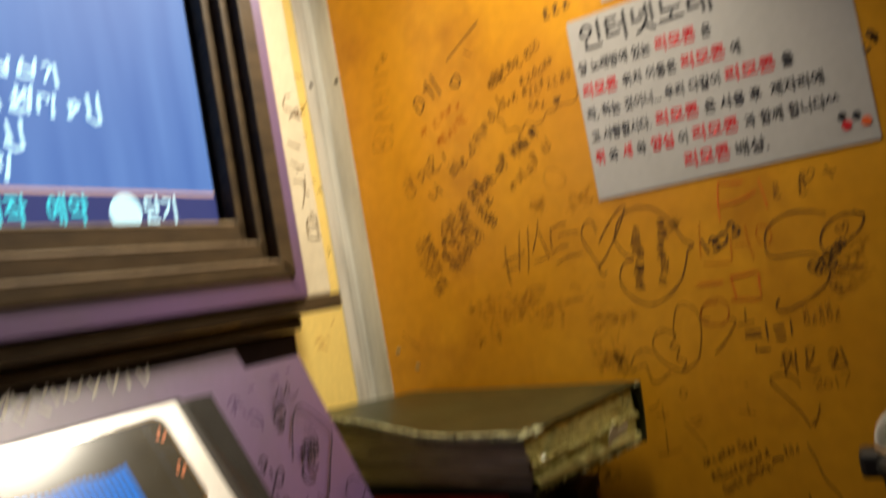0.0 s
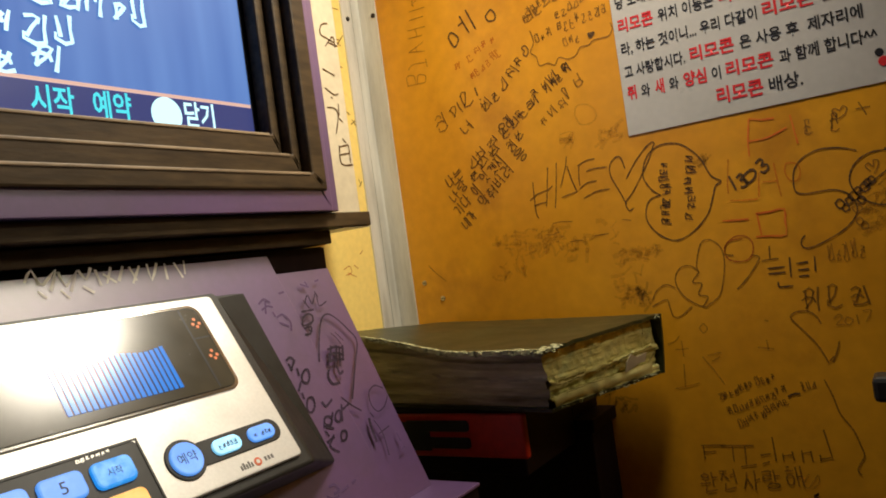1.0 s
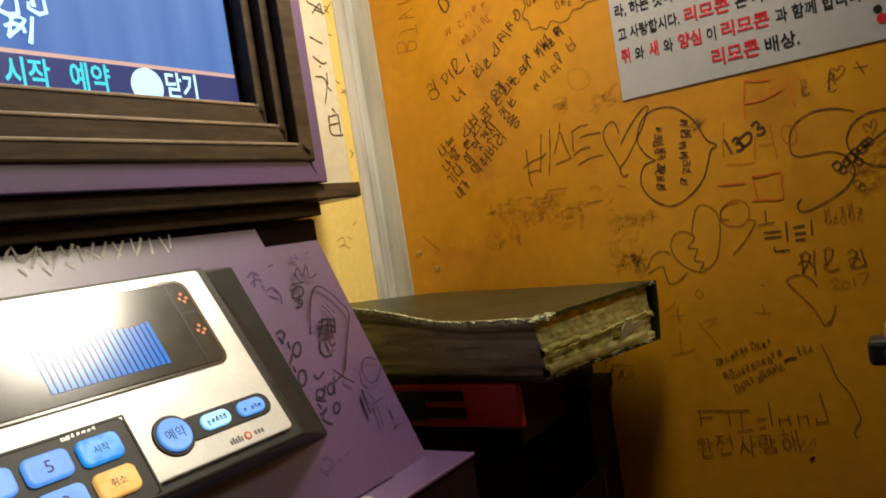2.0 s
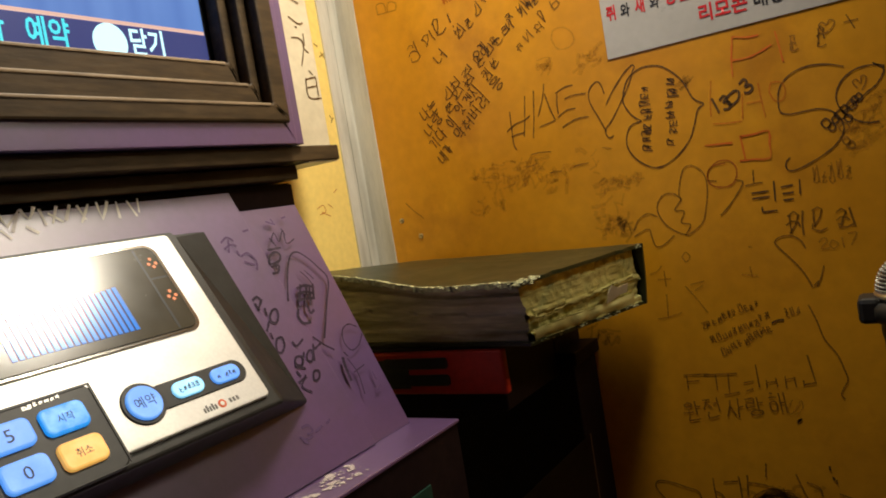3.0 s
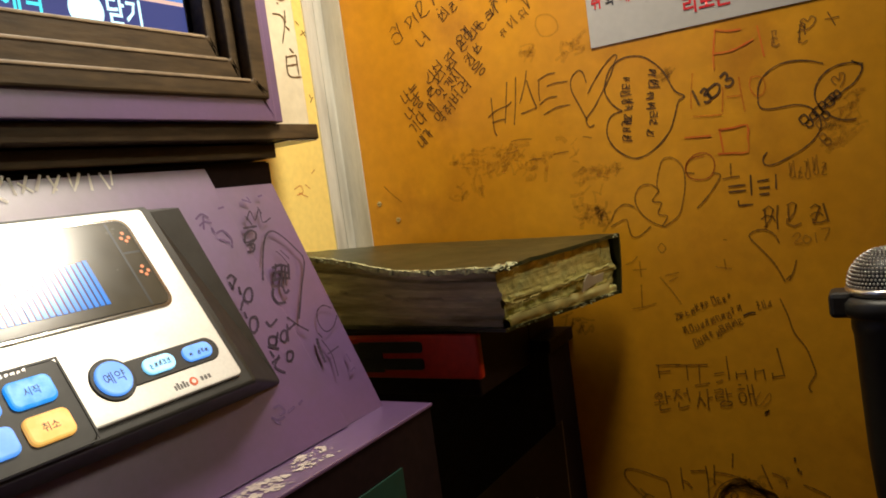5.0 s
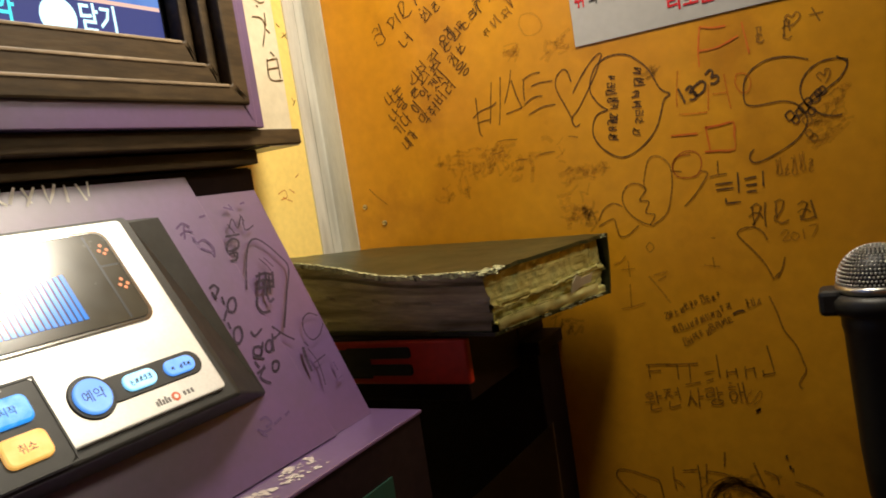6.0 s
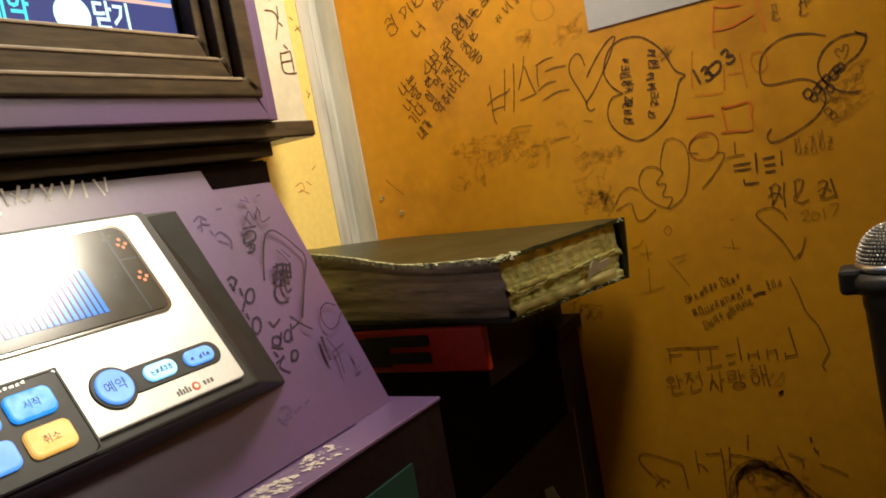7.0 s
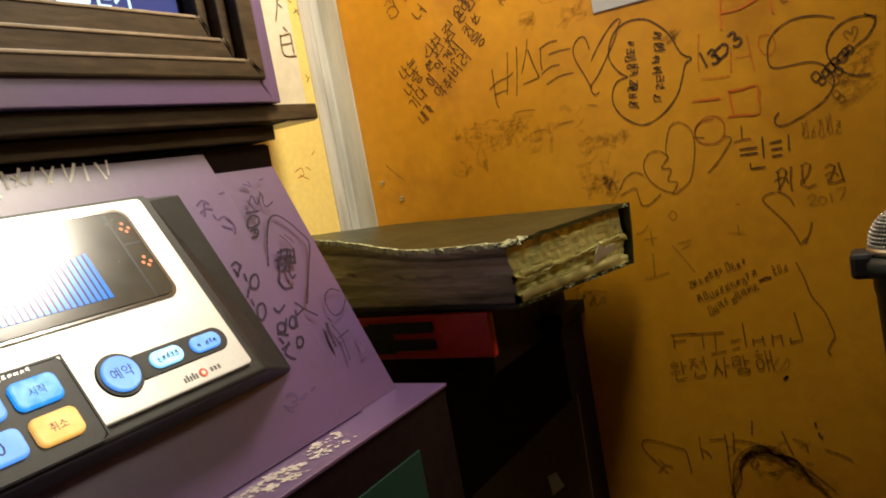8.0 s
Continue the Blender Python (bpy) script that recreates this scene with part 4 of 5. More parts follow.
for cx, cz, r, mat in ((0.150, 1.368, 0.005, PRINT_RED), (0.160, 1.376, 0.004, PRINT_BLACK), (0.168, 1.368, 0.005, LOGO_RED), (0.147, 1.378, 0.004, PRINT_BLACK)):
    part("print_spot", prism(disc(cx, cz, r, 16), 0.0018, 0.0022), mat, notice, m=EAST)

slip = tagged(empty("paper_slip"), "small white paper slip stuck above the notice", "paper")
part("paper", sheet(-0.075, 0.020, 1.580, 1.640, 0.0010, 5.0), PAPER, slip, m=EAST, smooth=True)

# ---------------------------------------------------------------- screws and graffiti on the orange wall
for y, z in ((0.4560, 1.198), (0.4275, 1.173)):
    screw(WX, y, z, (0, -1, 0), (0, 0, 1), wall_east)
W, E = wall_east, EAST
# big word, heart and speech bubble in black marker
strokes("graffiti_word", [[(-0.261, 1.314), (-0.262, 1.29), (-0.262, 1.271), (-0.259, 1.265)], [(-0.237, 1.329), (-0.243, 1.295), (-0.246, 1.279)], [(-0.269, 1.29), (-0.256, 1.297), (-0.241, 1.3), (-0.234, 1.304)], [(-0.264, 1.282), (-0.254, 1.284), (-0.245, 1.284)], [(-0.224, 1.333), (-0.229, 1.3), (-0.234, 1.275)], [(-0.209, 1.338), (-0.213, 1.323), (-0.223, 1.3)], [(-0.21, 1.326), (-0.206, 1.307), (-0.201, 1.291)], [(-0.223, 1.287), (-0.212, 1.289), (-0.201, 1.291)], [(-0.196, 1.323), (-0.183, 1.328), (-0.172, 1.328)], [(-0.194, 1.322), (-0.196, 1.309), (-0.196, 1.298)], [(-0.185, 1.314), (-0.174, 1.316), (-0.158, 1.315)], [(-0.197, 1.294), (-0.185, 1.3), (-0.173, 1.3)], [(-0.193, 1.281), (-0.175, 1.287), (-0.158, 1.287)]], 0.0012, INK, W, E, "large thin black marker strokes", True)
strokes("graffiti_heart", [[(-0.135, 1.309), (-0.138, 1.322), (-0.144, 1.325), (-0.153, 1.317), (-0.154, 1.303), (-0.146, 1.283), (-0.139, 1.265)], [(-0.131, 1.259), (-0.137, 1.257), (-0.14, 1.267), (-0.128, 1.28), (-0.106, 1.311), (-0.098, 1.327), (-0.095, 1.332), (-0.099, 1.334), (-0.11, 1.326), (-0.124, 1.311), (-0.135, 1.296)]], 0.0012, INK, W, E, "black marker heart", True)
strokes("graffiti_bubble", [[(-0.096, 1.269), (-0.107, 1.279), (-0.114, 1.296), (-0.108, 1.315), (-0.098, 1.325), (-0.084, 1.329), (-0.067, 1.326), (-0.054, 1.316), (-0.044, 1.303), (-0.035, 1.282), (-0.025, 1.274), (-0.032, 1.269), (-0.038, 1.253), (-0.045, 1.238), (-0.06, 1.223), (-0.077, 1.214), (-0.091, 1.214), (-0.107, 1.225), (-0.116, 1.24), (-0.116, 1.254), (-0.109, 1.266), (-0.096, 1.269)]], 0.0014, INK, W, E, "black marker speech bubble", True)
scrawl("graffiti_scrawl", (-0.093, 1.309), (-0.098, 1.234), 0.0136, 7, 0.0013, INK, W, E, 20, "sideways black handwriting")
scrawl("graffiti_scrawl", (-0.062, 1.314), (-0.064, 1.29), 0.0122, 2, 0.0013, INK, W, E, 21, "sideways black handwriting")
scrawl("graffiti_scrawl", (-0.065, 1.286), (-0.069, 1.235), 0.0124, 4, 0.0013, INK, W, E, 22, "sideways black handwriting")
strokes("graffiti_number", [[(-0.016, 1.278), (-0.013, 1.27), (-0.01, 1.261)], [(-0.008, 1.274), (-0.004, 1.278), (-0.001, 1.276), (-0.004, 1.271), (0.001, 1.271), (0.003, 1.266), (-0.001, 1.263), (-0.005, 1.264)], [(0.003, 1.278), (-0.0, 1.275), (0.001, 1.268), (0.005, 1.267), (0.011, 1.271), (0.013, 1.278), (0.009, 1.281), (0.003, 1.278)], [(0.014, 1.287), (0.019, 1.291), (0.022, 1.288), (0.02, 1.283), (0.025, 1.284), (0.027, 1.28), (0.023, 1.276), (0.018, 1.277)]], 0.0023, INK, W, E, "bold black marker number", True)
# red marker strokes and boxes
strokes("graffiti_mark", [[(0.014, 1.338), (0.01, 1.314), (0.009, 1.296)], [(0.014, 1.338), (0.027, 1.334), (0.04, 1.333)], [(0.011, 1.313), (0.03, 1.313), (0.051, 1.32)], [(0.056, 1.333), (0.058, 1.317), (0.06, 1.3)]], 0.002, REDINK, W, E, "red marker strokes", True)
strokes("graffiti_mark", [[(-0.014, 1.297), (-0.018, 1.273), (-0.019, 1.258)], [(-0.018, 1.25), (-0.004, 1.248), (0.012, 1.247)], [(0.013, 1.249), (0.016, 1.276)], [(0.019, 1.265), (0.034, 1.264)], [(0.033, 1.284), (0.034, 1.266), (0.036, 1.246)]], 0.0017, REDFAINT, W, E, "faded red marker strokes", True)
strokes("graffiti_ring", [[(0.045, 1.281), (0.043, 1.272), (0.047, 1.262), (0.054, 1.261), (0.058, 1.268), (0.057, 1.277), (0.051, 1.281), (0.045, 1.281)]], 0.0016, REDFAINT, W, E, "faded red ring", True)
strokes("graffiti_mark", [[(-0.03, 1.228), (-0.016, 1.227), (-0.001, 1.226)], [(0.008, 1.232), (0.009, 1.219), (0.01, 1.206)], [(0.008, 1.231), (0.023, 1.231), (0.037, 1.232), (0.036, 1.218), (0.035, 1.203), (0.02, 1.204), (0.004, 1.205)]], 0.0021, REDINK, W, E, "red marker box", False)
strokes("graffiti_ring", [[(-0.032, 1.191), (-0.03, 1.2), (-0.019, 1.208), (-0.007, 1.207), (-0.001, 1.199), (-0.002, 1.188), (-0.009, 1.18), (-0.022, 1.18), (-0.03, 1.185), (-0.032, 1.195), (-0.025, 1.204), (-0.011, 1.205)]], 0.0015, DARKRED, W, E, "brownish red ring drawn twice", True)
strokes("graffiti_mark", [[(-0.033, 1.189), (-0.023, 1.187)], [(-0.003, 1.185), (0.004, 1.182), (0.0, 1.174), (-0.012, 1.159), (-0.024, 1.148)], [(0.016, 1.193), (0.015, 1.179)], [(0.006, 1.177), (0.016, 1.178), (0.024, 1.178)]], 0.0016, MIDINK, W, E, "thin black strokes", True)
# a name, turned into bars
strokes("graffiti_bars", [[(0.011, 1.168), (0.029, 1.168)], [(0.011, 1.162), (0.029, 1.162)], [(0.035, 1.178), (0.034, 1.156)], [(0.02, 1.152), (0.02, 1.146)], [(0.02, 1.146), (0.035, 1.146)], [(0.041, 1.17), (0.053, 1.171)], [(0.042, 1.163), (0.053, 1.163)], [(0.042, 1.156), (0.052, 1.156)], [(0.06, 1.176), (0.059, 1.16)]], 0.0017, INK, W, E, "black marker bars", False)
strokes("graffiti_curl", [[(0.114, 1.282), (0.099, 1.288), (0.08, 1.29), (0.064, 1.285), (0.053, 1.274), (0.05, 1.26), (0.051, 1.249), (0.059, 1.245), (0.073, 1.245), (0.086, 1.245), (0.097, 1.241), (0.105, 1.232), (0.107, 1.22), (0.102, 1.21), (0.092, 1.201), (0.077, 1.193), (0.062, 1.187), (0.053, 1.186), (0.049, 1.19), (0.05, 1.196), (0.054, 1.2)]], 0.0013, INK, W, E, "thin black curl", True)
strokes("graffiti_ring", [[(0.149, 1.275), (0.138, 1.278), (0.124, 1.277), (0.112, 1.27), (0.105, 1.259), (0.104, 1.248), (0.109, 1.236), (0.12, 1.226), (0.13, 1.222), (0.139, 1.222)], [(0.148, 1.275), (0.147, 1.268), (0.14, 1.258), (0.131, 1.252), (0.118, 1.243), (0.107, 1.237)], [(0.139, 1.28), (0.148, 1.273)]], 0.0014, INK, W, E, "black loops like petals", True)
strokes("graffiti_heart", [[(0.124, 1.258), (0.12, 1.264), (0.123, 1.267), (0.127, 1.263), (0.128, 1.269), (0.132, 1.268), (0.131, 1.262), (0.127, 1.255)]], 0.0012, MIDINK, W, E, "tiny marker heart", True)
strokes("graffiti_ring", [[(0.087, 1.23), (0.092, 1.234), (0.096, 1.228), (0.091, 1.224), (0.087, 1.23)]], 0.0015, INK, W, E, "", True)
strokes("graffiti_ring", [[(0.093, 1.224), (0.097, 1.228), (0.1, 1.223), (0.096, 1.22), (0.093, 1.224)]], 0.0015, INK, W, E, "", True)
strokes("graffiti_ring", [[(0.097, 1.232), (0.101, 1.235), (0.104, 1.231), (0.1, 1.227), (0.097, 1.232)]], 0.0015, INK, W, E, "", True)
strokes("graffiti_ring", [[(0.1, 1.236), (0.106, 1.24), (0.11, 1.234), (0.105, 1.23), (0.1, 1.236)]], 0.0015, INK, W, E, "", True)
strokes("graffiti_ring", [[(0.106, 1.241), (0.11, 1.244), (0.113, 1.239), (0.109, 1.236), (0.106, 1.241)]], 0.0015, INK, W, E, "", True)
strokes("graffiti_ring", [[(0.108, 1.231), (0.112, 1.234), (0.116, 1.23), (0.112, 1.226), (0.108, 1.231)]], 0.0015, INK, W, E, "", True)
strokes("graffiti_ring", [[(0.112, 1.244), (0.117, 1.248), (0.121, 1.242), (0.116, 1.238), (0.112, 1.244)]], 0.0015, INK, W, E, "", True)
strokes("graffiti_ring", [[(0.116, 1.248), (0.12, 1.251), (0.123, 1.247), (0.119, 1.243), (0.116, 1.248)]], 0.0015, INK, W, E, "", True)
strokes("graffiti_ring", [[(0.12, 1.25), (0.124, 1.253), (0.127, 1.248), (0.123, 1.245), (0.12, 1.25)]], 0.0015, INK, W, E, "", True)
strokes("graffiti_ring", [[(0.102, 1.223), (0.107, 1.227), (0.112, 1.221), (0.106, 1.217), (0.102, 1.223)]], 0.0015, MIDINK, W, E, "", True)
strokes("graffiti_ring", [[(0.104, 1.209), (0.108, 1.212), (0.111, 1.207), (0.107, 1.204), (0.104, 1.209)]], 0.0015, MIDINK, W, E, "", True)
strokes("graffiti_ring", [[(0.108, 1.203), (0.112, 1.207), (0.115, 1.202), (0.111, 1.199), (0.108, 1.203)]], 0.0015, MIDINK, W, E, "", True)
smear((0.124, 1.223), (0.147, 1.227), 0.0224, 20, SMEAR, W, E, 71, "rubbed marker stains")
smear((0.111, 1.196), (0.142, 1.203), 0.0228, 25, SMEAR, W, E, 79, "rubbed marker stains")
scrawl("graffiti_scrawl", (0.066, 1.305), (0.104, 1.306), 0.0204, 3, 0.0015, MIDINK, W, E, 72, "thin marker bars")
strokes("graffiti_heart", [[(0.101, 1.319), (0.097, 1.327), (0.1, 1.33), (0.104, 1.327), (0.107, 1.331), (0.111, 1.328), (0.108, 1.322), (0.101, 1.318)], [(0.119, 1.325), (0.132, 1.325)], [(0.122, 1.332), (0.128, 1.317)]], 0.0013, MIDINK, W, E, "", True)
scrawl("graffiti_scrawl", (0.072, 1.169), (0.11, 1.17), 0.0201, 4, 0.0016, FAINT2, W, E, 73, "faded marker bars")
scrawl("graffiti_scrawl", (0.037, 1.119), (0.11, 1.124), 0.0273, 3, 0.0018, MIDINK, W, E, 75, "faded marker bars")
strokes("graffiti_number", [[(0.07, 1.107), (0.075, 1.111), (0.078, 1.108), (0.072, 1.1), (0.08, 1.1)], [(0.083, 1.108), (0.08, 1.103), (0.084, 1.099), (0.088, 1.104), (0.083, 1.108)], [(0.092, 1.11), (0.093, 1.099)], [(0.098, 1.113), (0.106, 1.113), (0.1, 1.101)]], 0.0016, FAINT2, W, E, "faded marker digits", True)
strokes("graffiti_heart", [[(0.057, 1.102), (0.053, 1.111), (0.045, 1.117), (0.034, 1.117), (0.028, 1.113), (0.029, 1.108), (0.04, 1.094), (0.051, 1.078), (0.059, 1.059)], [(0.063, 1.06), (0.068, 1.07), (0.072, 1.082)], [(0.06, 1.061), (0.065, 1.066)]], 0.0016, MIDINK, W, E, "thin black heart", True)
strokes("graffiti_heart", [[(-0.061, 1.131), (-0.045, 1.142), (-0.038, 1.16), (-0.034, 1.181), (-0.036, 1.198), (-0.046, 1.208), (-0.056, 1.207), (-0.062, 1.195), (-0.066, 1.179), (-0.064, 1.172)], [(-0.064, 1.172), (-0.072, 1.18), (-0.084, 1.18), (-0.092, 1.17), (-0.092, 1.158), (-0.085, 1.145), (-0.073, 1.135), (-0.061, 1.13)], [(-0.064, 1.172), (-0.073, 1.161), (-0.063, 1.158), (-0.068, 1.146), (-0.058, 1.142), (-0.065, 1.131)], [(-0.094, 1.156), (-0.105, 1.161), (-0.117, 1.155), (-0.124, 1.143)], [(-0.125, 1.136), (-0.107, 1.143), (-0.104, 1.133), (-0.101, 1.122), (-0.092, 1.122), (-0.078, 1.132)]], 0.0014, MIDINK, W, E, "thin broken heart drawing", True)
# small lines of writing, lower on the wall
scrawl("graffiti_scrawl", (-0.061, 1.019), (0.004, 1.044), 0.0094, 9, 0.0011, MIDINK, W, E, 80, "small marker bars")
scrawl("graffiti_scrawl", (-0.053, 1.002), (0.014, 1.028), 0.0092, 9, 0.0011, MIDINK, W, E, 81, "small marker bars")
scrawl("graffiti_scrawl", (-0.044, 0.987), (0.014, 1.014), 0.0094, 7, 0.0011, MIDINK, W, E, 82, "small marker bars")
scrawl("graffiti_scrawl", (0.028, 1.03), (0.043, 1.034), 0.0088, 3, 0.0012, MIDINK, W, E, 84, "")
strokes("graffiti_mark", [[(0.013, 1.023), (0.02, 1.026), (0.026, 1.026)], [(0.03, 0.915), (0.025, 0.91)], [(0.025, 0.912), (0.03, 0.914)], [(0.051, 0.862), (0.051, 0.857)], [(0.053, 0.85), (0.054, 0.846)]], 0.0022, INK, W, E, "", True)
strokes("graffiti_curl", [[(0.052, 1.041), (0.058, 1.023), (0.063, 1.003), (0.073, 0.986), (0.078, 0.969), (0.08, 0.958), (0.075, 0.949), (0.072, 0.942), (0.075, 0.937)]], 0.0015, MIDINK, W, E, "thin wavy marker line", True)
strokes("graffiti_bars", [[(-0.091, 0.966), (-0.062, 0.967)], [(-0.088, 0.966), (-0.088, 0.95)], [(-0.089, 0.958), (-0.074, 0.959)], [(-0.068, 0.966), (-0.031, 0.967)], [(-0.055, 0.966), (-0.055, 0.948)], [(-0.041, 0.966), (-0.042, 0.944)], [(-0.048, 0.942), (-0.031, 0.945)], [(-0.025, 0.956), (-0.014, 0.958)], [(-0.024, 0.946), (-0.016, 0.949)], [(-0.01, 0.977), (-0.009, 0.95)], [(-0.001, 0.959), (-0.001, 0.95)], [(0.009, 0.961), (0.01, 0.951)], [(-0.001, 0.956), (0.009, 0.957)], [(0.019, 0.963), (0.019, 0.95)], [(0.019, 0.959), (0.029, 0.961)], [(0.028, 0.962), (0.029, 0.95)], [(0.037, 0.958), (0.037, 0.951)], [(0.037, 0.953), (0.048, 0.955)], [(0.044, 0.986), (0.049, 0.954)]], 0.0016, MIDINK, W, E, "thin black marker bars", False)
handwritten("graffiti_word", "완전사랑해", (-0.097, 0.909), (0.021, 0.922), 0.0224, 0.0017, MIDINK, W, E, 5, "black marker handwriting")
strokes("graffiti_heart", [[(0.023, 0.936), (0.017, 0.926), (0.02, 0.92), (0.027, 0.929), (0.032, 0.935), (0.032, 0.927), (0.024, 0.919)]], 0.0012, FAINT2, W, E, "", True)
strokes("graffiti_mark", [[(-0.074, 1.072), (-0.063, 1.056), (-0.053, 1.039)], [(-0.068, 1.073), (-0.052, 1.076)], [(-0.064, 1.066), (-0.054, 1.071)], [(-0.097, 1.064), (-0.099, 1.035)], [(-0.111, 1.035), (-0.096, 1.037), (-0.082, 1.041)], [(-0.113, 1.089), (-0.104, 1.092), (-0.098, 1.098)], [(-0.105, 1.082), (-0.089, 1.082)], [(-0.096, 1.092), (-0.096, 1.073)], [(-0.011, 1.08), (0.006, 1.077)], [(-0.001, 1.088), (0.0, 1.076)], [(-0.0, 1.11), (0.004, 1.109)], [(-0.073, 1.106), (-0.068, 1.111), (-0.064, 1.105), (-0.069, 1.1), (-0.073, 1.106)]], 0.0015, FAINT2, W, E, "faded marker traces", True)
strokes("graffiti_curl", [[(-0.118, 0.793), (-0.132, 0.808), (-0.142, 0.82), (-0.145, 0.828), (-0.14, 0.834), (-0.125, 0.833), (-0.105, 0.827), (-0.094, 0.823), (-0.091, 0.81), (-0.09, 0.794)], [(-0.13, 0.792), (-0.12, 0.803), (-0.111, 0.8)], [(-0.127, 0.81), (-0.119, 0.802)]], 0.0017, MIDINK, W, E, "thin black loop", True)
strokes("graffiti_mark", [[(-0.075, 0.841), (-0.075, 0.828), (-0.074, 0.814)], [(-0.075, 0.825), (-0.069, 0.823), (-0.064, 0.816)], [(-0.064, 0.837), (-0.047, 0.839)], [(-0.046, 0.845), (-0.045, 0.826), (-0.046, 0.788), (-0.044, 0.766)], [(-0.036, 0.847), (-0.038, 0.823)], [(-0.014, 0.862), (-0.016, 0.845)], [(0.016, 0.851), (0.022, 0.831), (0.025, 0.823)], [(0.026, 0.842), (0.038, 0.837), (0.04, 0.827)], [(0.057, 0.831), (0.073, 0.825), (0.083, 0.819)], [(0.056, 0.847), (0.056, 0.842)]], 0.0018, MIDINK, W, E, "marker strokes", True)
strokes("graffiti_scribble", [[(-0.038, 0.802), (-0.022, 0.824), (-0.01, 0.82), (0.001, 0.822), (0.026, 0.818), (0.04, 0.792), (0.059, 0.774)], [(-0.046, 0.772), (-0.038, 0.791), (-0.027, 0.813), (-0.011, 0.822), (0.002, 0.825), (0.025, 0.809)], [(-0.035, 0.791), (-0.028, 0.819), (-0.015, 0.823), (0.001, 0.824), (0.028, 0.807)], [(-0.047, 0.764), (-0.034, 0.791), (-0.033, 0.813), (-0.014, 0.821), (0.004, 0.817), (0.019, 0.806)], [(-0.026, 0.816), (-0.012, 0.832), (0.002, 0.819), (0.026, 0.816)]], 0.0017, MIDINK, W, E, "tangled dark scribble", True)
strokes("graffiti_scribble", [[(-0.032, 0.818), (-0.008, 0.825), (0.01, 0.828), (0.022, 0.806), (0.043, 0.796), (0.058, 0.77)], [(-0.033, 0.812), (-0.012, 0.827), (0.003, 0.823), (0.023, 0.817), (0.044, 0.801), (0.063, 0.783)], [(-0.028, 0.814), (-0.013, 0.822), (0.006, 0.826), (0.029, 0.813), (0.04, 0.79)], [(-0.035, 0.802), (-0.023, 0.82), (-0.016, 0.819), (0.002, 0.816), (0.029, 0.81)], [(-0.048, 0.771), (-0.039, 0.795), (-0.022, 0.819), (-0.014, 0.825), (0.003, 0.828), (0.024, 0.809)]], 0.0017, MIDINK, W, E, "tangled dark scribble", True)
strokes("graffiti_scribble", [[(-0.032, 0.813), (-0.005, 0.83), (0.006, 0.821), (0.025, 0.817)], [(-0.026, 0.82), (-0.015, 0.824), (0.007, 0.822), (0.024, 0.814), (0.042, 0.793)], [(-0.044, 0.761), (-0.042, 0.8), (-0.031, 0.822), (-0.009, 0.832), (0.01, 0.82), (0.026, 0.818), (0.04, 0.796), (0.058, 0.77)], [(-0.027, 0.82), (-0.008, 0.832), (0.001, 0.824), (0.025, 0.817), (0.037, 0.792), (0.056, 0.783)], [(-0.027, 0.817), (-0.007, 0.832), (0.002, 0.825), (0.024, 0.812), (0.039, 0.797)]], 0.0017, MIDINK, W, E, "tangled dark scribble", True)
strokes("graffiti_ring", [[(-0.017, 0.816), (-0.021, 0.81), (-0.018, 0.806), (-0.013, 0.812), (-0.017, 0.816)], [(0.001, 0.834), (0.002, 0.821)], [(-0.005, 0.832), (0.009, 0.831)], [(-0.036, 0.838), (-0.018, 0.836), (-0.0, 0.83)]], 0.0018, MIDINK, W, E, "", True)
# slanting block of handwriting; names in it stay plain bars
scrawl("graffiti_scrawl", (-0.401, 1.407), (-0.326, 1.446), 0.0213, 3, 0.0012, INK, W, E, 40, "slanting black handwriting")
strokes("graffiti_mark", [[(-0.328, 1.457), (-0.325, 1.445)], [(-0.322, 1.44), (-0.322, 1.438)]], 0.0018, INK, W, E, "", False)
handwritten("graffiti_word", "너", (-0.352, 1.393), (-0.334, 1.406), 0.0193, 0.0014, INK, W, E, 42, "slanting black handwriting")
scrawl("graffiti_scrawl", (-0.332, 1.408), (-0.244, 1.474), 0.0171, 5, 0.0012, INK, W, E, 43, "slanting black handwriting")
strokes("graffiti_heart", [[(-0.246, 1.486), (-0.25, 1.491), (-0.245, 1.493), (-0.241, 1.486), (-0.244, 1.479), (-0.249, 1.482), (-0.246, 1.486)]], 0.0014, INK, W, E, "", True)
handwritten("graffiti_word", "나는", (-0.389, 1.324), (-0.362, 1.34), 0.0190, 0.0014, INK, W, E, 46, "slanting black handwriting")
scrawl("graffiti_scrawl", (-0.353, 1.346), (-0.302, 1.378), 0.0166, 3, 0.0012, INK, W, E, 47, "slanting black handwriting")
handwritten("graffiti_word", "오래", (-0.294, 1.383), (-0.274, 1.395), 0.0180, 0.0014, INK, W, E, 48, "slanting black handwriting")
scrawl("graffiti_scrawl", (-0.27, 1.398), (-0.186, 1.45), 0.0158, 5, 0.0012, INK, W, E, 49, "slanting black handwriting")
handwritten("graffiti_word", "나랑", (-0.386, 1.303), (-0.357, 1.326), 0.0174, 0.0014, INK, W, E, 50, "slanting black handwriting")
scrawl("graffiti_scrawl", (-0.354, 1.328), (-0.302, 1.369), 0.0154, 3, 0.0012, INK, W, E, 51, "slanting black handwriting")
scrawl("graffiti_scrawl", (-0.294, 1.376), (-0.252, 1.408), 0.0149, 3, 0.0012, INK, W, E, 52, "slanting black handwriting")
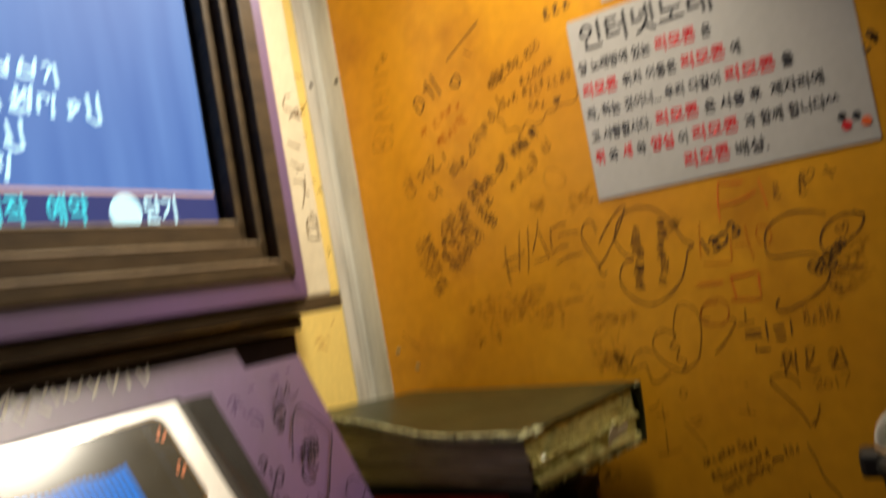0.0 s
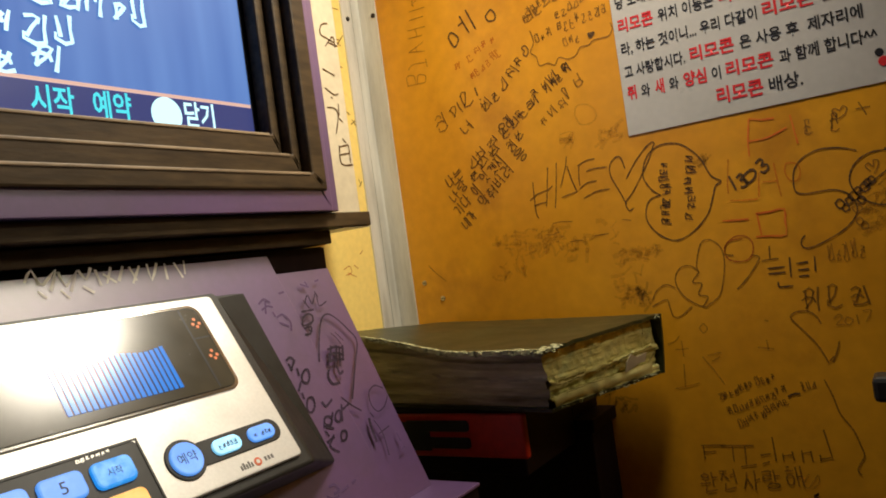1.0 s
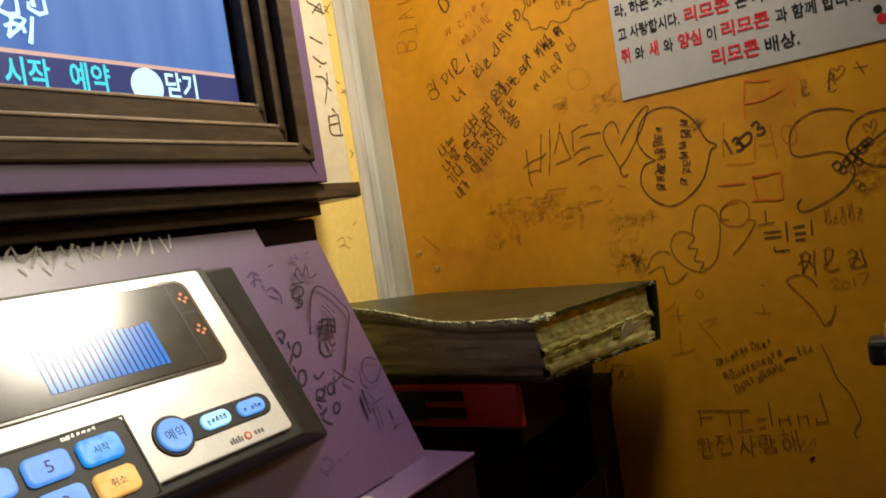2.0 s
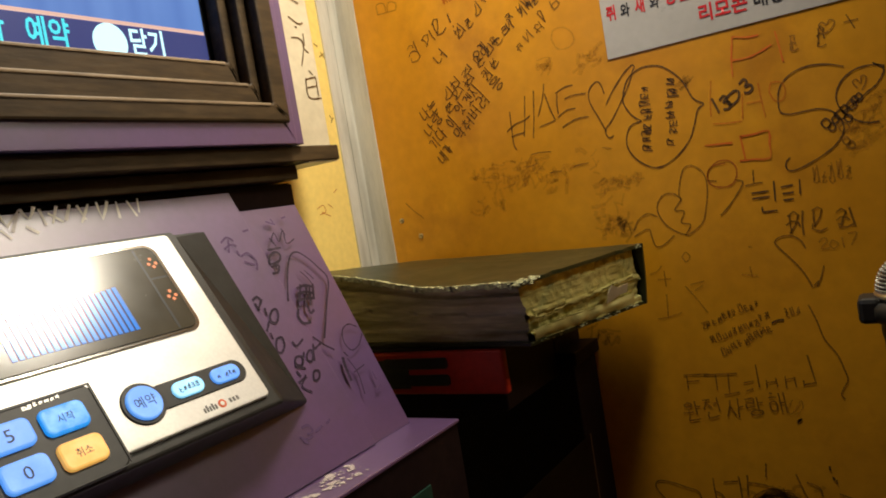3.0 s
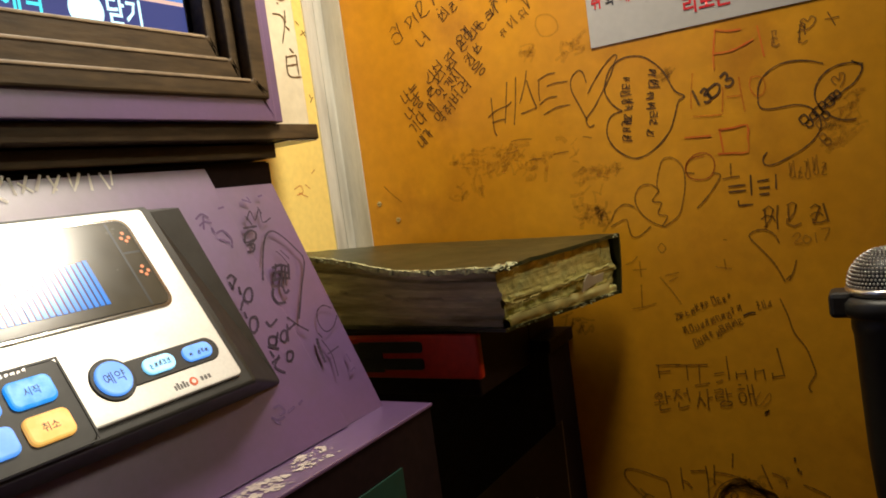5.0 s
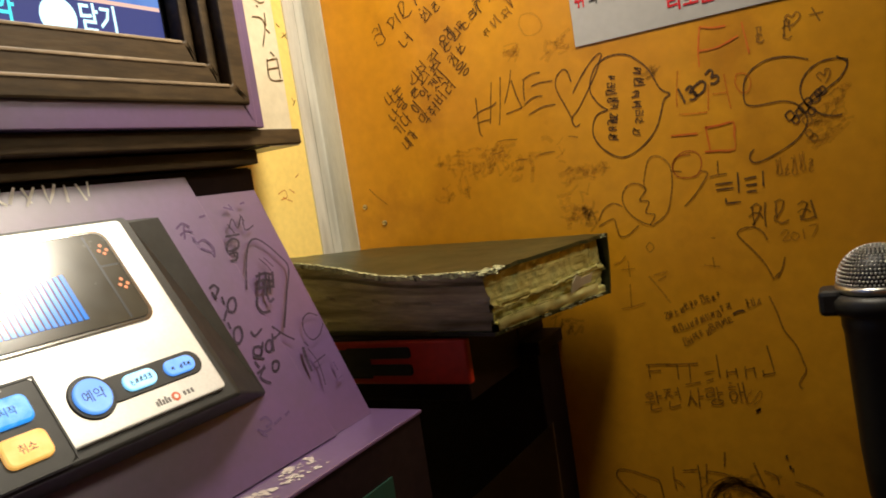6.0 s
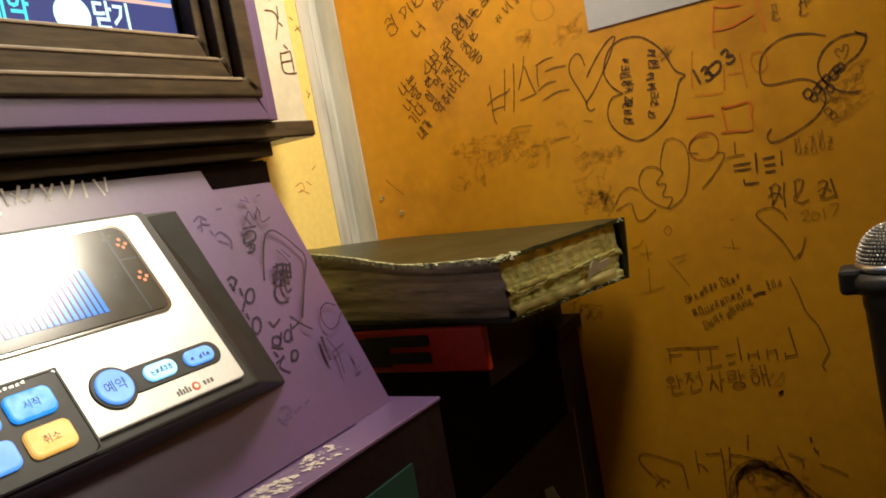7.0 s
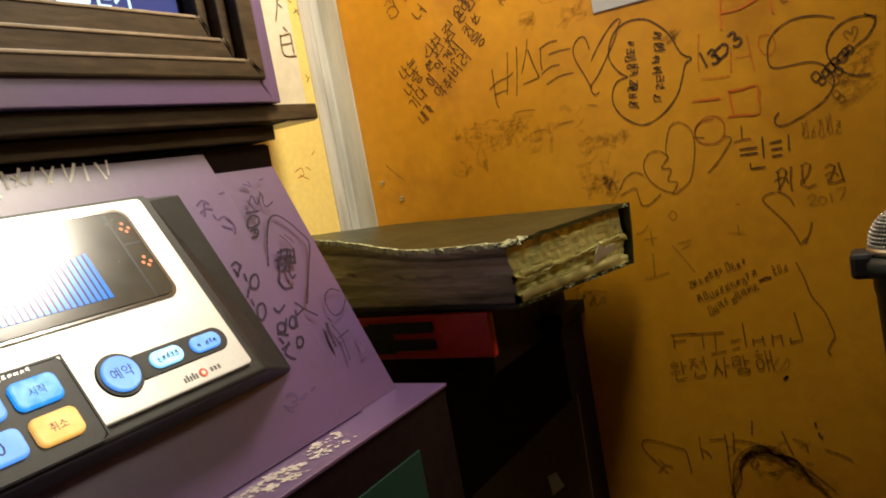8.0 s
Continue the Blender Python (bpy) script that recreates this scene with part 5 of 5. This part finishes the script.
handwritten("graffiti_word", "기다", (-0.38, 1.282), (-0.354, 1.303), 0.0182, 0.0014, INK, W, E, 54, "slanting black handwriting")
handwritten("graffiti_word", "이", (-0.348, 1.308), (-0.338, 1.316), 0.0179, 0.0014, INK, W, E, 55, "slanting black handwriting")
handwritten("graffiti_word", "있겠지", (-0.331, 1.321), (-0.295, 1.351), 0.0175, 0.0014, INK, W, E, 56, "slanting black handwriting")
scrawl("graffiti_scrawl", (-0.288, 1.357), (-0.262, 1.378), 0.0155, 2, 0.0012, INK, W, E, 57, "slanting black handwriting")
handwritten("graffiti_word", "내가", (-0.371, 1.263), (-0.349, 1.281), 0.0182, 0.0014, INK, W, E, 58, "slanting black handwriting")
handwritten("graffiti_word", "막춰버려", (-0.339, 1.289), (-0.284, 1.334), 0.0177, 0.0014, INK, W, E, 59, "slanting black handwriting")
handwritten("graffiti_word", "응", (-0.275, 1.341), (-0.26, 1.353), 0.0173, 0.0014, INK, W, E, 60, "slanting black handwriting")
scrawl("graffiti_scrawl", (-0.246, 1.411), (-0.184, 1.443), 0.0158, 5, 0.0013, INK, W, E, 60, "slanting handwriting")
scrawl("graffiti_scrawl", (-0.233, 1.377), (-0.17, 1.426), 0.0187, 4, 0.0015, MIDINK, W, E, 63, "half faded handwriting")
strokes("graffiti_word", [[(-0.359, 1.536), (-0.353, 1.541), (-0.343, 1.53), (-0.351, 1.52), (-0.359, 1.536)], [(-0.341, 1.547), (-0.333, 1.55)], [(-0.337, 1.56), (-0.325, 1.533)], [(-0.326, 1.565), (-0.314, 1.535)], [(-0.297, 1.547), (-0.288, 1.554), (-0.282, 1.546), (-0.284, 1.539), (-0.293, 1.54), (-0.297, 1.547)]], 0.0023, INK, W, E, "large black marker handwriting", True)
# cloud outline with writing, faded words round it
strokes("graffiti_cloud", [[(-0.235, 1.51), (-0.232, 1.494), (-0.238, 1.482), (-0.231, 1.474), (-0.228, 1.462), (-0.216, 1.462), (-0.207, 1.457), (-0.2, 1.465), (-0.188, 1.46), (-0.177, 1.462), (-0.17, 1.47), (-0.159, 1.47), (-0.152, 1.474), (-0.142, 1.474), (-0.132, 1.474), (-0.126, 1.481), (-0.127, 1.489)]], 0.0015, MIDINK, W, E, "thin cloud outline", True)
scrawl("graffiti_scrawl", (-0.229, 1.49), (-0.189, 1.5), 0.0130, 4, 0.0013, MIDINK, W, E, 65, "thin handwriting")
scrawl("graffiti_scrawl", (-0.189, 1.497), (-0.129, 1.504), 0.0154, 6, 0.0013, MIDINK, W, E, 66, "thin handwriting")
scrawl("graffiti_scrawl", (-0.192, 1.475), (-0.168, 1.48), 0.0105, 3, 0.0013, MIDINK, W, E, 67, "")
scrawl("graffiti_scrawl", (-0.199, 1.513), (-0.146, 1.528), 0.0119, 5, 0.0013, MIDINK, W, E, 68, "")
scrawl("graffiti_scrawl", (-0.242, 1.522), (-0.203, 1.541), 0.0122, 4, 0.0013, MIDINK, W, E, 69, "")
strokes("graffiti_heart", [[(-0.157, 1.485), (-0.155, 1.479), (-0.15, 1.483), (-0.154, 1.483), (-0.155, 1.48)]], 0.003, INK, W, E, "", True)
scrawl("graffiti_scrawl", (-0.358, 1.486), (-0.285, 1.511), 0.0139, 5, 0.0016, REDFAINT, W, E, 64, "faded red handwriting")
scrawl("graffiti_scrawl", (-0.331, 1.466), (-0.279, 1.493), 0.0120, 5, 0.0016, REDFAINT, W, E, 61, "faded red handwriting")
strokes("graffiti_word", [[(-0.438, 1.486), (-0.407, 1.484)], [(-0.437, 1.486), (-0.437, 1.499), (-0.425, 1.498), (-0.423, 1.486)], [(-0.421, 1.485), (-0.417, 1.497), (-0.405, 1.493), (-0.407, 1.484)], [(-0.433, 1.508), (-0.424, 1.514), (-0.401, 1.512)], [(-0.401, 1.517), (-0.4, 1.505)], [(-0.428, 1.533), (-0.402, 1.541)], [(-0.428, 1.533), (-0.4, 1.528)], [(-0.415, 1.537), (-0.414, 1.53)], [(-0.426, 1.553), (-0.401, 1.551)], [(-0.425, 1.564), (-0.395, 1.562)], [(-0.412, 1.564), (-0.41, 1.552)], [(-0.42, 1.578), (-0.396, 1.577)], [(-0.418, 1.59), (-0.391, 1.589)]], 0.0014, FAINT2, W, E, "faded marker letters", True)
strokes("graffiti_ring", [[(-0.19, 1.388), (-0.186, 1.398), (-0.173, 1.398), (-0.164, 1.39), (-0.162, 1.379), (-0.171, 1.373), (-0.184, 1.375), (-0.19, 1.388)]], 0.002, FAINT, W, E, "faded ring", True)
smear((-0.163, 1.341), (-0.135, 1.347), 0.0182, 15, SMEAR, W, E, 90, "rubbed marker stains")
smear((-0.335, 1.235), (-0.226, 1.233), 0.0172, 35, SMEAR, W, E, 91, "rubbed marker stains")
smear((-0.312, 1.22), (-0.212, 1.215), 0.0152, 30, SMEAR, W, E, 92, "rubbed marker stains")
smear((-0.334, 1.192), (-0.289, 1.194), 0.0187, 15, SMEAR, W, E, 93, "rubbed marker stains")
smear((-0.169, 1.14), (-0.132, 1.144), 0.0355, 15, SMEAR, W, E, 94, "rubbed marker stains")
smear((-0.158, 1.192), (-0.104, 1.197), 0.0170, 25, SMEAR, W, E, 95, "rubbed marker stains")
smear((-0.209, 1.351), (-0.198, 1.354), 0.0170, 10, SMEAR, W, E, 96, "rubbed marker stains")
strokes("graffiti_mark", [[(-0.241, 1.255), (-0.229, 1.256), (-0.213, 1.254)], [(-0.249, 1.241), (-0.243, 1.241), (-0.234, 1.243)], [(-0.22, 1.228), (-0.212, 1.229), (-0.203, 1.228)], [(-0.187, 1.231), (-0.179, 1.232), (-0.167, 1.232)], [(-0.147, 1.247), (-0.142, 1.246), (-0.136, 1.244)]], 0.0012, MIDINK, W, E, "short marker dashes", False)
strokes("graffiti_mark", [[(-0.444, 1.222), (-0.434, 1.211), (-0.418, 1.197)]], 0.0009, MIDINK, W, E, "thin scratch", False)
scrawl("graffiti_scrawl", (0.178, 1.434), (0.197, 1.449), 0.0148, 2, 0.003, INK, W, E, 110, "thick marker marks")
scrawl("graffiti_scrawl", (-0.15, 1.581), (-0.114, 1.59), 0.0163, 3, 0.0018, INK, W, E, 111, "marker handwriting")
strokes("graffiti_mark", [[(-0.297, 1.577), (-0.241, 1.613)], [(-0.269, 1.581), (-0.258, 1.572)], [(0.155, 1.392), (0.155, 1.391)]], 0.0018, INK, W, E, "", False)
scrawl("graffiti_scrawl", (-0.239, 1.519), (-0.159, 1.554), 0.0144, 5, 0.0015, MIDINK, W, E, 112, "")
scrawl("graffiti_scrawl", (-0.43, 1.583), (-0.384, 1.611), 0.0142, 3, 0.0015, FAINT2, W, E, 113, "")
smear((-0.198, 1.015), (-0.165, 1.005), 0.0187, 14, SMEAR2, W, E, 120, "rubbed marker stains")
smear((-0.141, 1.131), (-0.128, 1.137), 0.0272, 14, SMEAR2, W, E, 121, "rubbed marker stains")
smear((-0.045, 1.294), (-0.038, 1.293), 0.0122, 5, SMEAR2, W, E, 122, "rubbed marker stains")
smear((-0.164, 1.147), (-0.131, 1.151), 0.0350, 16, SMEAR, W, E, 123, "rubbed marker stains")
smear((-0.234, 1.198), (-0.157, 1.209), 0.0420, 16, SMEAR, W, E, 124, "rubbed marker stains")
smear((-0.042, 0.788), (0.042, 0.794), 0.0426, 26, SMEAR2, W, E, 125, "rubbed marker stains")

# graffiti on the yellow wall, the cream casing and the purple boards
casing = bpy.data.objects["casing"]
CAS = front(0.435)
console = bpy.data.objects["console_board"]
CONL = basis((0, 0.272, 1.009), (1, 0, 0), SLOPE_UP)
strokes("graffiti_heart", [[(0.808, 0.147), (0.819, 0.168), (0.832, 0.186), (0.843, 0.19), (0.853, 0.183), (0.862, 0.171), (0.868, 0.157), (0.852, 0.134), (0.831, 0.105)], [(0.818, 0.11), (0.827, 0.1), (0.837, 0.092)]], 0.0018, INK_PURPLE, console, CONL, "black marker outline on purple", True, 0.0046)
strokes("graffiti_word", [[(0.824, 0.156), (0.836, 0.157), (0.846, 0.153)], [(0.831, 0.159), (0.822, 0.146)], [(0.846, 0.157), (0.84, 0.144)], [(0.823, 0.151), (0.834, 0.151), (0.843, 0.147)], [(0.819, 0.145), (0.83, 0.145), (0.841, 0.143)], [(0.838, 0.158), (0.826, 0.137)], [(0.841, 0.156), (0.832, 0.138)], [(0.816, 0.138), (0.812, 0.131), (0.815, 0.124), (0.824, 0.123)], [(0.828, 0.138), (0.828, 0.131), (0.834, 0.133)]], 0.0026, INK_PURPLE, console, CONL, "thick black marker handwriting", True, 0.0046)
strokes("graffiti_mark", [[(0.837, 0.171), (0.842, 0.165), (0.845, 0.158)], [(0.843, 0.171), (0.85, 0.161)]], 0.0011, INK_PURPLE, console, CONL, "", True, 0.0046)
strokes("graffiti_word", [[(0.809, 0.191), (0.817, 0.194), (0.822, 0.191), (0.818, 0.185), (0.806, 0.184), (0.809, 0.191)], [(0.81, 0.197), (0.827, 0.197)], [(0.811, 0.183), (0.811, 0.177)], [(0.806, 0.181), (0.815, 0.181), (0.811, 0.175), (0.804, 0.175)]], 0.0022, INK_PURPLE, console, CONL, "black marker handwriting", True, 0.0046)
strokes("graffiti_word", [[(0.818, 0.204), (0.826, 0.212), (0.828, 0.203), (0.838, 0.213), (0.836, 0.2), (0.848, 0.203)], [(0.818, 0.208), (0.822, 0.199)], [(0.837, 0.215), (0.839, 0.208)]], 0.0014, INK_PURPLE, console, CONL, "thin zigzag handwriting", True, 0.0046)
strokes("graffiti_word", [[(0.77, 0.156), (0.776, 0.158), (0.779, 0.154)], [(0.771, 0.153), (0.773, 0.146)], [(0.78, 0.155), (0.771, 0.146)], [(0.779, 0.147), (0.778, 0.14)], [(0.781, 0.139), (0.786, 0.143), (0.791, 0.143), (0.79, 0.137), (0.785, 0.132), (0.78, 0.134), (0.781, 0.139)], [(0.778, 0.135), (0.771, 0.127)], [(0.774, 0.125), (0.774, 0.119)], [(0.774, 0.113), (0.778, 0.118), (0.784, 0.118), (0.783, 0.111), (0.777, 0.106), (0.773, 0.108), (0.774, 0.113)]], 0.0022, INK_PURPLE, console, CONL, "thick black marker handwriting", True, 0.0046)
strokes("graffiti_word", [[(0.793, 0.112), (0.796, 0.107), (0.806, 0.111)], [(0.787, 0.095), (0.79, 0.098), (0.796, 0.097), (0.796, 0.093), (0.792, 0.09), (0.787, 0.092), (0.787, 0.095)], [(0.802, 0.096), (0.806, 0.099), (0.81, 0.099), (0.809, 0.094), (0.805, 0.09), (0.801, 0.092), (0.802, 0.096)], [(0.815, 0.104), (0.808, 0.089)], [(0.801, 0.1), (0.792, 0.089)], [(0.784, 0.087), (0.786, 0.081)], [(0.781, 0.077), (0.792, 0.079)], [(0.792, 0.081), (0.783, 0.073), (0.791, 0.065)], [(0.8, 0.078), (0.803, 0.081), (0.808, 0.08), (0.807, 0.076), (0.803, 0.073), (0.799, 0.074), (0.8, 0.078)], [(0.784, 0.091), (0.795, 0.086)], [(0.824, 0.102), (0.814, 0.099)]], 0.0021, INK_PURPLE, console, CONL, "thick black marker handwriting", True, 0.0046)
strokes("graffiti_mark", [[(0.843, 0.083), (0.841, 0.074), (0.841, 0.06)]], 0.0034, INK_PURPLE, console, CONL, "thick black marker dash", True, 0.0046)
strokes("graffiti_mark", [[(0.848, 0.08), (0.853, 0.066), (0.852, 0.054), (0.85, 0.044)], [(0.848, 0.066), (0.866, 0.069)], [(0.878, 0.105), (0.868, 0.11), (0.857, 0.106), (0.853, 0.095), (0.858, 0.086), (0.87, 0.088), (0.881, 0.097)], [(0.847, 0.087), (0.85, 0.082)]], 0.0013, INK_PURPLE, console, CONL, "thin marker curls", True, 0.0046)
strokes("graffiti_smudge", [[(0.764, 0.042), (0.771, 0.042), (0.774, 0.036), (0.767, 0.035)], [(0.758, 0.036), (0.764, 0.032), (0.772, 0.032)], [(0.776, 0.034), (0.786, 0.036)], [(0.76, 0.032), (0.765, 0.028)], [(0.791, 0.036), (0.797, 0.038)], [(0.872, 0.06), (0.873, 0.051)], [(0.868, 0.043), (0.876, 0.045)]], 0.0022, FAINT_PURPLE, console, CONL, "faded marker traces", True, 0.0046)
strokes("graffiti_smudge", [[(0.763, 0.211), (0.771, 0.215), (0.777, 0.211)], [(0.764, 0.205), (0.772, 0.208), (0.778, 0.206)], [(0.772, 0.213), (0.767, 0.201)], [(0.778, 0.196), (0.786, 0.198), (0.79, 0.193)], [(0.779, 0.191), (0.789, 0.186)], [(0.789, 0.196), (0.792, 0.189), (0.789, 0.181)], [(0.776, 0.202), (0.777, 0.197)], [(0.791, 0.218), (0.798, 0.219)], [(0.822, 0.224), (0.832, 0.22)], [(0.829, 0.226), (0.831, 0.222)], [(0.843, 0.225), (0.849, 0.226)]], 0.0018, FAINT_PURPLE, console, CONL, "faded marker scrawl", True, 0.0046)
strokes("graffiti_word", [[(0.57, 0.253), (0.577, 0.262), (0.579, 0.25)], [(0.578, 0.255), (0.582, 0.25), (0.594, 0.261), (0.586, 0.245)], [(0.595, 0.259), (0.598, 0.247), (0.609, 0.259), (0.6, 0.243)], [(0.61, 0.259), (0.614, 0.251), (0.62, 0.26)], [(0.623, 0.258), (0.624, 0.245)], [(0.636, 0.259), (0.629, 0.246)], [(0.628, 0.254), (0.637, 0.246)], [(0.646, 0.259), (0.639, 0.247)]], 0.0021, SCRAPED, console, CONL, "pale scraped zigzag strokes", False, 0.0046)
strokes("graffiti_word", [[(0.651, 0.258), (0.654, 0.246)], [(0.66, 0.258), (0.65, 0.244)], [(0.667, 0.259), (0.667, 0.245), (0.676, 0.259)], [(0.683, 0.258), (0.681, 0.244)], [(0.692, 0.258), (0.696, 0.244)], [(0.702, 0.259), (0.699, 0.247)], [(0.577, 0.246), (0.582, 0.24)], [(0.593, 0.245), (0.598, 0.238)], [(0.61, 0.246), (0.617, 0.24)]], 0.0019, SCRAPED, console, CONL, "pale scraped zigzag strokes", False, 0.0046)
strokes("graffiti_word", [[(1.032, 1.545), (1.02, 1.541), (1.016, 1.529), (1.028, 1.525), (1.04, 1.522)], [(1.022, 1.514), (1.039, 1.529), (1.041, 1.516)], [(1.029, 1.52), (1.046, 1.518)], [(1.011, 1.484), (1.033, 1.478)], [(1.011, 1.46), (1.026, 1.453), (1.035, 1.455)], [(1.01, 1.435), (1.024, 1.435), (1.029, 1.426), (1.02, 1.402)], [(1.032, 1.442), (1.031, 1.427)]], 0.0017, INK, casing, CAS, "thin black marker letters", True)
strokes("graffiti_word", [[(1.031, 1.397), (1.037, 1.392)], [(1.023, 1.388), (1.023, 1.365), (1.045, 1.364)], [(1.023, 1.376), (1.041, 1.379)], [(1.023, 1.386), (1.041, 1.39)], [(1.041, 1.389), (1.041, 1.366)], [(1.03, 1.423), (1.036, 1.419)], [(1.02, 1.449), (1.023, 1.448)]], 0.0017, INK, casing, CAS, "thin black marker letters", True)
strokes("graffiti_mark", [[(1.138, 1.611), (1.153, 1.611)], [(1.137, 1.565), (1.146, 1.564), (1.139, 1.557), (1.155, 1.573)], [(1.138, 1.561), (1.147, 1.556)], [(1.138, 1.525), (1.145, 1.524)], [(1.139, 1.459), (1.146, 1.455)], [(1.15, 1.448), (1.158, 1.439)], [(1.146, 1.441), (1.157, 1.447)], [(1.146, 1.36), (1.15, 1.354)], [(1.153, 1.357), (1.146, 1.349)]], 0.0014, MIDINK, wall_north, NORTH, "small marker marks", True)
strokes("graffiti_mark", [[(1.087, 1.233), (1.1, 1.237), (1.103, 1.228), (1.09, 1.225)], [(1.11, 1.238), (1.119, 1.232)], [(1.126, 1.252), (1.134, 1.257)], [(1.095, 1.228), (1.112, 1.221)]], 0.0012, REDFAINT, wall_north, NORTH, "faded orange marks", True)
shelf_top = basis((0, 0, 1.009), (1, 0, 0), (0, 1, 0))
shelf = bpy.data.objects["shelf"]


def scrape(name, spots, mat, parent, m, seed, label=""):
    """Clusters of small ragged flakes where the paint has gone."""
    rr = random.Random(seed)
    bm = bmesh.new()
    for cx, cy, rx, ry, n in spots:
        for _ in range(n):
            x, y, r = cx + rr.gauss(0, rx), cy + rr.gauss(0, ry), rr.uniform(0.0009, 0.0030)
            k = rr.randint(5, 8)
            a0 = rr.uniform(0, 6)
            bm.faces.new([bm.verts.new((x + r * rr.uniform(0.4, 1.3) * math.cos(a0 + 2 * math.pi * i / k), y + r * rr.uniform(0.4, 1.2) * math.sin(a0 + 2 * math.pi * i / k), 0.0006 + 0.00002 * rr.random())) for i in range(k)])
    return tagged(part(name, bm, mat, parent, label, m), kind="stuff")


scrape("worn_patch", [(0.768, 0.260, 0.006, 0.0035, 34), (0.752, 0.245, 0.006, 0.0035, 26), (0.786, 0.254, 0.004, 0.004, 16), (0.772, 0.241, 0.004, 0.003, 14), (0.724, 0.250, 0.006, 0.004, 34), (0.712, 0.239, 0.006, 0.003, 26), (0.709, 0.256, 0.005, 0.003, 24), (0.694, 0.243, 0.004, 0.004, 26), (0.686, 0.254, 0.005, 0.004, 26), (0.664, 0.248, 0.010, 0.006, 40)], PINK, shelf, shelf_top, 150, "pale scraped flakes")
